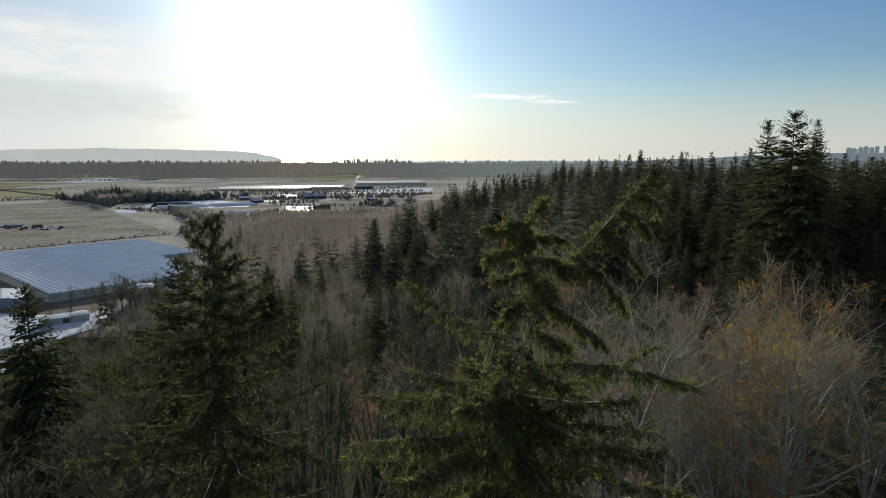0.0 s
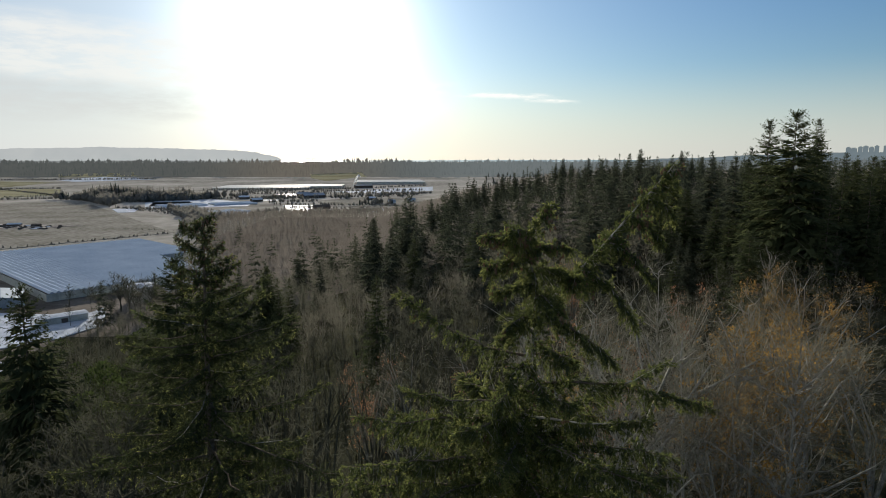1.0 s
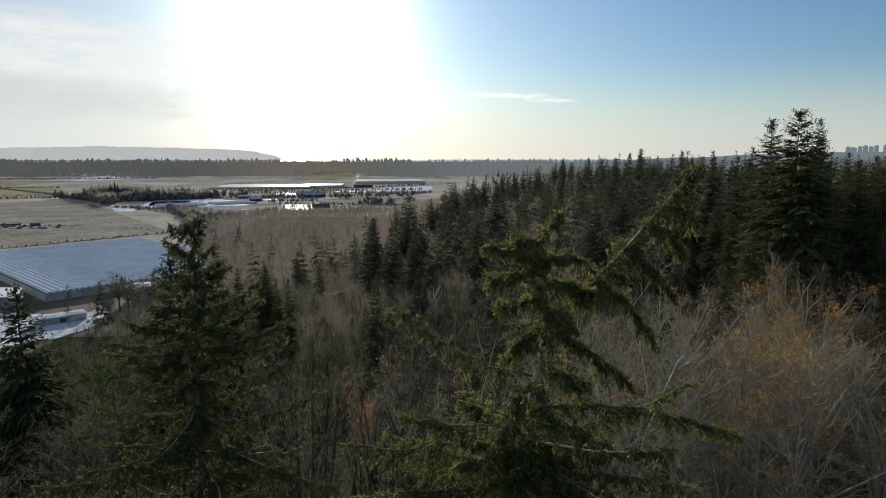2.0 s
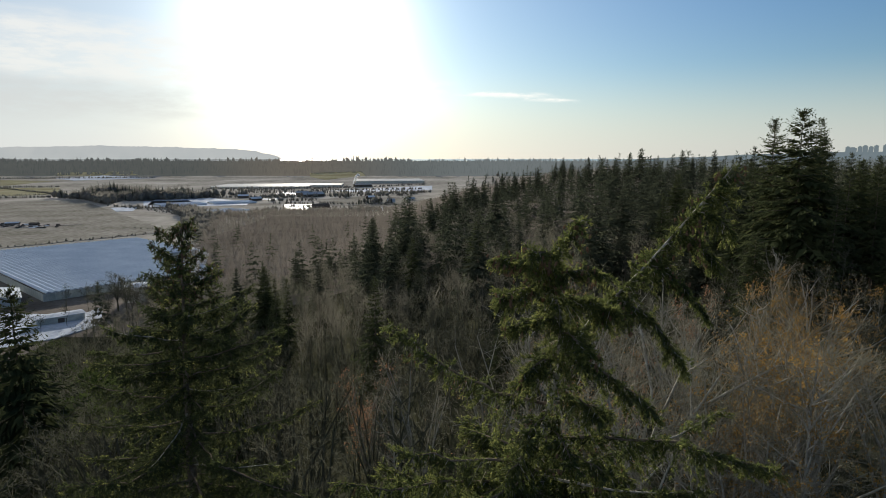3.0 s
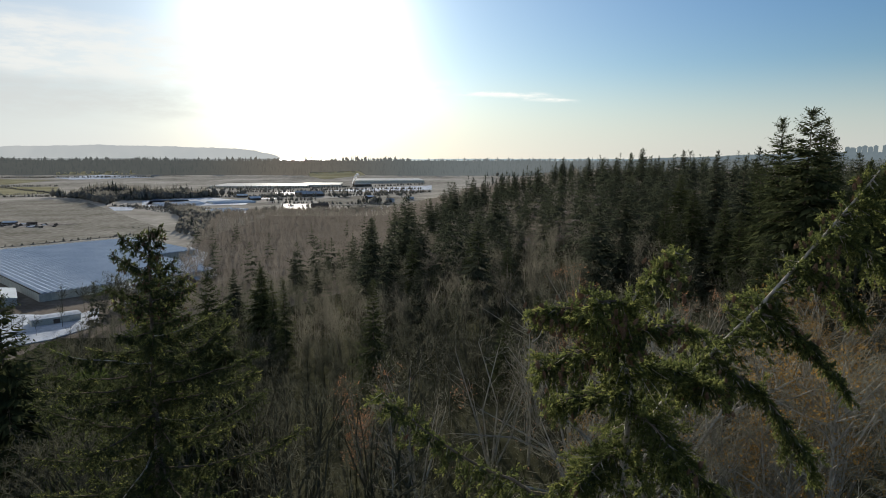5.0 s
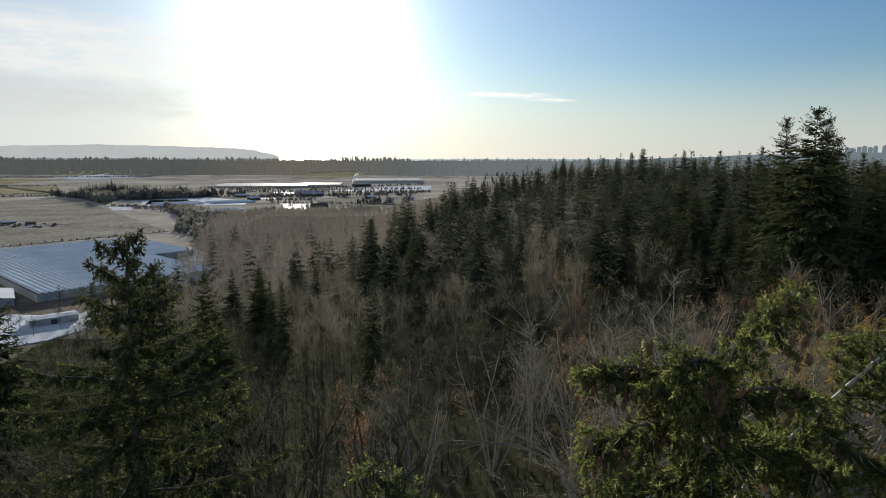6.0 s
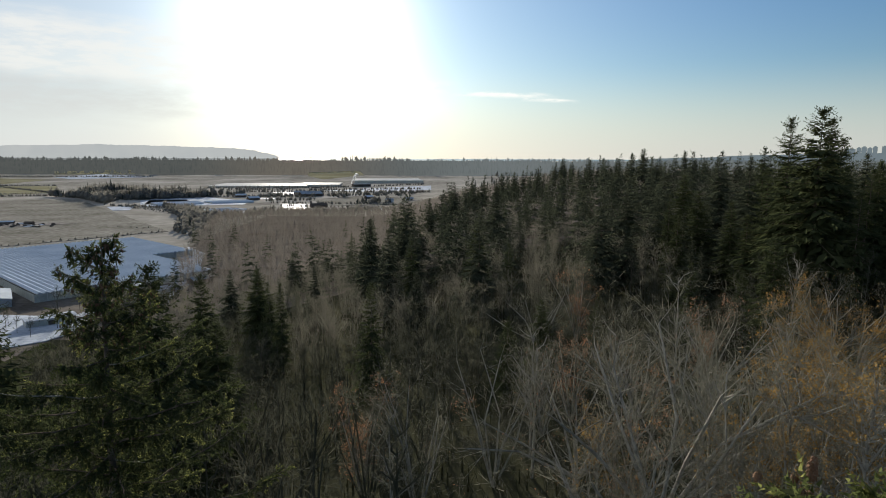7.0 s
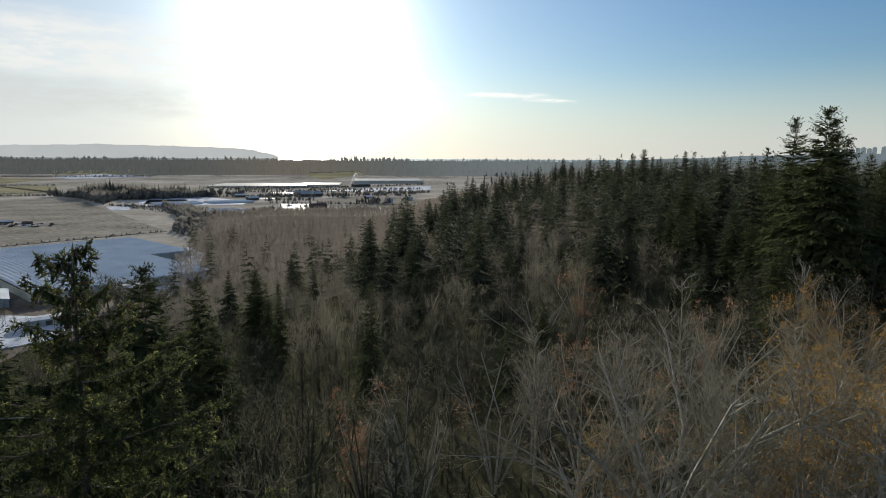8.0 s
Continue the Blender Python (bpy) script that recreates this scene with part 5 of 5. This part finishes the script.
def steam_plume():
    bm = bmesh.new()
    for i in range(26):
        s = i / 25
        r = 2 + 4 * s
        c = Vector((22 * s ** 1.4 + rng.normal(0, 1 + 2 * s), rng.normal(0, 2), 34 * s ** 0.8 + rng.normal(0, 2)))
        bmesh.ops.create_icosphere(bm, subdivisions=2, radius=r * rng.uniform(0.5, 0.9), matrix=Matrix.Translation(c))
    me = bpy.data.meshes.new("steam_plume")
    bm.to_mesh(me)
    bm.free()
    me.materials.append(STEAM)
    ob = new("steam_plume", me)
    ob.location = (-318, 2210, 13)
    tagged(ob, "small white steam plume over the boiler plant", "steam", kind="stuff")


steam_plume()

# ---- hedges, copses and the wooded belt ----


def clump_tris(height, n, width, ragged=0.4):
    """A leafless or evergreen copse tree of few triangles: a ragged mass of sprays."""
    p = np.stack([rng.normal(0, width * 0.33, n), rng.normal(0, width * 0.33, n), rng.uniform(0.1, 0.95, n) * height], -1)
    p[:, :2] *= (1.15 - (p[:, 2:3] / height) ** 2)
    d = unit(p * [1, 1, 0] + rng.normal(0, 0.4 * width, (n, 3)) * [1, 1, 0.4] + [0, 0, height * ragged * 0.4])
    return np.concatenate([kites(p, d, rng.uniform(0.18, 0.34, n) * height, 0.2 * height, 0.0), tube([(0, 0, 0), (0, 0, height * 0.7)], (0.25, 0.08), 3)])


def lump_tris(height, width, rings=3, sides=6):
    """A rough rounded crown on a short stem."""
    th = np.arange(sides) * 2 * np.pi / sides
    ring = []
    for i in range(rings + 1):
        f = i / rings
        r = width * 0.5 * math.sin(math.pi * (0.12 + 0.86 * f)) ** 0.7
        w = rng.uniform(0.6, 1.2, (sides, 1))
        ring.append(np.concatenate([np.stack([np.cos(th), np.sin(th)], -1) * r * w, height * (0.12 + 0.86 * f) + rng.uniform(-0.06, 0.06, (sides, 1)) * height], 1))
    a, b = np.array(ring[:-1]), np.array(ring[1:])
    a2, b2 = np.roll(a, -1, 1), np.roll(b, -1, 1)
    return np.concatenate([np.stack([a, a2, b2], -2).reshape(-1, 3, 3), np.stack([a, b2, b], -2).reshape(-1, 3, 3)])


def spire_tris(height, width, tiers=5, sides=6):
    """Stacked ragged skirts of a far conifer."""
    out = []
    for i in range(tiers):
        z0, z1 = height * (0.1 + 0.75 * i / tiers), height * (0.1 + 0.75 * (i + 2.0) / tiers)
        r = width * 0.5 * (1 - i / tiers) ** 0.9 + 0.2
        th = np.arange(sides) * 2 * np.pi / sides + rng.uniform(0, 1)
        base = np.stack([np.cos(th), np.sin(th)], -1) * r * rng.uniform(0.65, 1.25, (sides, 1))
        base = np.concatenate([base, z0 + rng.uniform(-0.04, 0.03, (sides, 1)) * height], 1)
        top = np.array([0, 0, min(z1, height)])
        out.append(np.stack([base, np.roll(base, -1, 0), np.broadcast_to(top, base.shape)], 1))
    return np.concatenate(out)


ROUND = [np.concatenate([clump_tris(12, 6, 10), lump_tris(11.5, 8)]), np.concatenate([clump_tris(12, 6, 12), lump_tris(10.5, 9)])]
COPSE = [np.concatenate([far_bare_tris(12, 20, 0.42), lump_tris(w, w * 0.8)]) for w in (8.5, 7.5)]
SPIRE = [spire_tris(24, 8.5), spire_tris(24, 7.0)]


def scatter(name, places, label, firs=0.3, mats=(HAZE_TWIG, HAZE_FIR), crowns=COPSE):
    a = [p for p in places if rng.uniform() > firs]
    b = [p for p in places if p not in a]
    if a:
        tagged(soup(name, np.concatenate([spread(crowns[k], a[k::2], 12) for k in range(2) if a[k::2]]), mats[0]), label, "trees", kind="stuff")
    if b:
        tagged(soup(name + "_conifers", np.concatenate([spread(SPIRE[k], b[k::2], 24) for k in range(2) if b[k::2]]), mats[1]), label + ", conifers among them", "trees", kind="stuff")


def line(p, q, gap, low, high, width=3.0):
    p, q = np.array(p, float), np.array(q, float)
    n = int(np.linalg.norm(q - p) / (0.6 * gap))
    return [tuple(p + (q - p) * (i + rng.uniform(-0.4, 0.4)) / n + rng.normal(0, width, 2)) + (rng.uniform(low, high),) for i in range(n)]


def inside(x, y, poly):
    hit = False
    for (x1, y1), (x2, y2) in zip(poly, poly[1:] + poly[:1]):
        if (y1 > y) != (y2 > y) and x < (x2 - x1) * (y - y1) / (y2 - y1) + x1:
            hit = not hit
    return hit


def fill(poly, gap, low, high):
    xs, ys = [p[0] for p in poly], [p[1] for p in poly]
    out = []
    for y in np.arange(min(ys), max(ys), gap):
        for x in np.arange(min(xs), max(xs), gap):
            a, b = x + rng.uniform(-0.5, 0.5) * gap, y + rng.uniform(-0.5, 0.5) * gap
            if inside(a, b, poly):
                out.append((a, b, rng.uniform(low, high) * (0.85 + 0.8 * noise.noise((a * 0.012, b * 0.012, 1.0)))))
    return out


scatter("copse", fill([(-1014, 1600), (-862, 1640), (-551, 1690), (-560, 1800), (-600, 1640), (-620, 1560), (-760, 1460), (-735, 1345), (-900, 1530)], 10, 18, 36),
        "dark copse of bare trees by the meadow", 0.22)
scatter("copse", fill([(-735, 1330), (-640, 1260), (-470, 1100), (-385, 900), (-360, 870), (-330, 900), (-400, 1060), (-450, 1240), (-640, 1290)], 9, 4, 9),
        "band of scrub along the meadow's edge", 0.1)
# leafless wood between the meadow, the polytunnels and the farms
scatter("copse", fill([(-589, 1300), (-404, 978), (-375, 860), (-300, 760), (-285, 720), (-330, 900), (-380, 1056), (-250, 1120), (-100, 1190), (-60, 1250), (-160, 1238), (-241, 1180), (-340, 1200),
                       (-365, 1120), (-425, 1110), (-485, 1228)], 9.5, 10, 17), "grey-brown leafless wood by the farms", 0.06)
hedges = (line((-1230, 1560), (-1017, 1620), 7, 5, 10) + line((-1700, 2160), (-1363, 2200), 8, 6, 11) + line((-1600, 2190), (-1110, 1760), 9, 4, 9)
          + line((-1980, 2650), (-1265, 2730), 10, 7, 13) + line((-1300, 1630), (-1080, 1770), 9, 4, 8) + line((-800, 2060), (-420, 2120), 9, 6, 12)
          + line((-579, 1850), (-24, 1854), 8, 6, 14) + line((-440, 2100), (-60, 2330), 9, 6, 12) + line((-500, 1640), (-300, 1700), 9, 5, 11)
          + line((-380, 1400), (-60, 1345), 8, 4, 10) + line((-330, 1300), (-90, 1250), 9, 4, 9) + line((-640, 1600), (-440, 1640), 9, 5, 11)
          + line((-470, 1590), (-330, 1620), 7, 7, 15, 8) + line((-420, 1470), (-300, 1500), 7, 6, 13, 9) + line((-330, 1690), (-90, 1700), 7, 7, 16, 10)
          + line((-240, 1760), (-60, 1800), 7, 8, 17, 9) + line((-420, 1960), (-60, 2060), 8, 6, 13, 6) + line((-700, 1960), (-480, 2000), 8, 7, 14, 6)
          + line((-505, 690), (-372, 850), 7, 2, 5) + line((-470, 900), (-350, 860), 10, 1.5, 4))
scatter("hedgerow", hedges, "dark winter hedgerow between valley fields", 0.03)
scatter("farm_trees", fill([(-185, 1350), (-105, 1370), (-110, 1440), (-190, 1430)], 13, 14, 26) + fill([(-300, 1620), (-250, 1600), (-240, 1680), (-300, 1690)], 14, 10, 20)
        + fill([(-460, 1640), (-410, 1600), (-380, 1640), (-440, 1690)], 12, 10, 18), "tall trees round valley farms", 0.5)
# the belt of woods before the sea, in rows up the floor's view-fitted tilt
belt = []
for row, y0 in enumerate((2970, 3090, 3230, 3400, 3600, 3850, 4150, 4450, 4650)):
    gap = 11
    for x in np.arange(-0.80 * y0, 0.85 * y0, gap):
        y = y0 + rng.uniform(-60, 60) + 120 * noise.noise((x * 0.004, row * 3.0, 0)) + (260 if -640 < x < -380 and row < 2 else 0)
        belt.append((x + rng.uniform(-5, 5), y, rng.uniform(14, 32) * (1.0 + 0.7 * noise.noise((x * 0.004, row, 4)))))
scatter("wooded_belt", belt, "long haze-tinted belt of mixed woods before the sea", 0.6, (BELT, BELT_FIR), ROUND)
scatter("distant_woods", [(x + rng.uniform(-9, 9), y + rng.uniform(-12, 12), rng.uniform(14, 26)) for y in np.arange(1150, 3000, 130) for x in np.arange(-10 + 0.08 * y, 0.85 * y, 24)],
        "dark distant woods beyond the ridge", 0.97, (HAZE_TWIG, HAZE_FIR), ROUND)

# bare trees and shrubs in front of the greenhouse
YARD_TREES = [bare_tree("bare spreading tree beside the greenhouse yard", 20, "spreading", (4, 4, 3, 2), 5.0, twig=DIMWOOD),
              bare_tree("slim bare tree beside the greenhouse yard", 20, "single", (2, 3, 2, 2), 5.0, twig=DIMWOOD)]
for i, (x, y, h) in enumerate([(-215, 400, 28), (-205, 392, 27), (-192, 398, 28), (-224, 390, 23), (-198, 385, 24), (-246, 395, 20), (-236, 402, 17), (-184, 388, 22), (-210, 378, 20), (-226, 362, 15),
                               (-175, 380, 20), (-255, 360, 14), (-243, 352, 13), (-262, 372, 15), (-230, 344, 13)]):
    plant(YARD_TREES, int(i in (5, 6, 9, 11, 12, 13, 14)), x, y, h, 20)


def shrub(label, height, width):
    root = tagged(new("shrub"), label, "shrub", "evergreen shrubs of the slope")
    n = 420
    p = unit(rng.normal(size=(n, 3))) * rng.uniform(0.5, 1.0, (n, 1)) ** 0.5 * [width / 2, width / 2, height / 2] + [0, 0, height * 0.5]
    soup("crown", kites(p, p - [0, 0, height * 0.3] + rng.normal(0, 0.8, p.shape), 0.8, 0.5), SHRUB, root)
    tube_solid("stem", [(0, 0, 0), (0.1, 0, height * 0.4), (0.05, 0.1, height * 0.75)], (0.16, 0.1, 0.04), 6, BARK, root)
    return root


SHRUBS = [shrub("dense dark evergreen shrub on the slope", 8, 8), shrub("tall evergreen shrub with uneven crown", 9, 6)]
for i, (x, y, h) in enumerate([(-128, 215, 8), (-118, 205, 9), (-135, 235, 8), (-108, 195, 7), (-98, 190, 8), (-122, 190, 6), (-140, 210, 7), (-90, 205, 7), (-112, 225, 9), (-75, 180, 7), (-100, 170, 7), (-88, 160, 6), (-110, 180, 8)]):
    plant(SHRUBS, i, x, y, 1.8 * h, 8)
for i in range(26):
    x, y = -105 - 85 * rng.uniform(), 205 + 95 * rng.uniform()
    plant(SHRUBS, i, x, y, rng.uniform(8, 15), 8)

# ---- the far distance ----


def ridge_line(name, profile, y, mat, label, depth=60):
    """A far hill: a ridge with a ragged wooded outline."""
    xs = np.arange(profile[0][0], profile[-1][0], 9.0)
    zs = np.interp(xs, [p[0] for p in profile], [p[1] for p in profile])
    zs = zs + np.array([noise.noise((x * 0.008, 3.3, 0)) * 6 + abs(noise.noise((x * 0.05, 1.0, 0))) * 9 for x in xs]) * np.clip((zs - 90) / 20, 0, 1)
    n = len(xs)
    v = [(x, y, z) for x, z in zip(xs, zs)] + [(x, y - depth, 30) for x in xs] + [(x, y + 40, 30) for x in xs]
    f = [(i, n + i, n + i + 1, i + 1) for i in range(n - 1)] + [(i, i + 1, 2 * n + i + 1, 2 * n + i) for i in range(n - 1)]
    tagged(solid(name, v, f, mat), label, "hill", kind="structure")


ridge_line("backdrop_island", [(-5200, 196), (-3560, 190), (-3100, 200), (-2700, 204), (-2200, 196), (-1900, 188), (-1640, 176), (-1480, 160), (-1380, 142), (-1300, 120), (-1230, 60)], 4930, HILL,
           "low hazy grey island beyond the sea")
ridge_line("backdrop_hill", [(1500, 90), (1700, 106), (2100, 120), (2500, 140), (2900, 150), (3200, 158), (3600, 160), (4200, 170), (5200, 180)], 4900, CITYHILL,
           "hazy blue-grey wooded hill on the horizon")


def tower(x, w, h):
    root = tagged(new("tower_block"), "hazy grey tower block on the far hill", "building", "far tower blocks")
    root.location = (x, 4880, 140)
    solid("wall", box_verts(0, 0, w, w * 0.8, 0, h, 0), BOX, CITYHILL, root)
    solid("roof", box_verts(0, 0, w * 0.5, w * 0.4, h, h + 6, 0), BOX, CITYHILL, root)


for x, w, h in ((3215, 26, 56), (3255, 40, 50), (3310, 24, 60), (3352, 28, 66), (3398, 26, 58), (3440, 24, 68), (3520, 34, 72), (3580, 26, 60), (3650, 30, 62)):
    tower(x, w, h)
# sheet tilted up so that the camera sees a strip of it
sea = solid("water", [(-6000, 4700, 88), (6000, 4700, 88), (6000, 4925, 101), (-6000, 4925, 101)], [(0, 1, 2, 3)], SEA)
tagged(sea, "bright strip of calm sea on the horizon", "water", kind="structure")
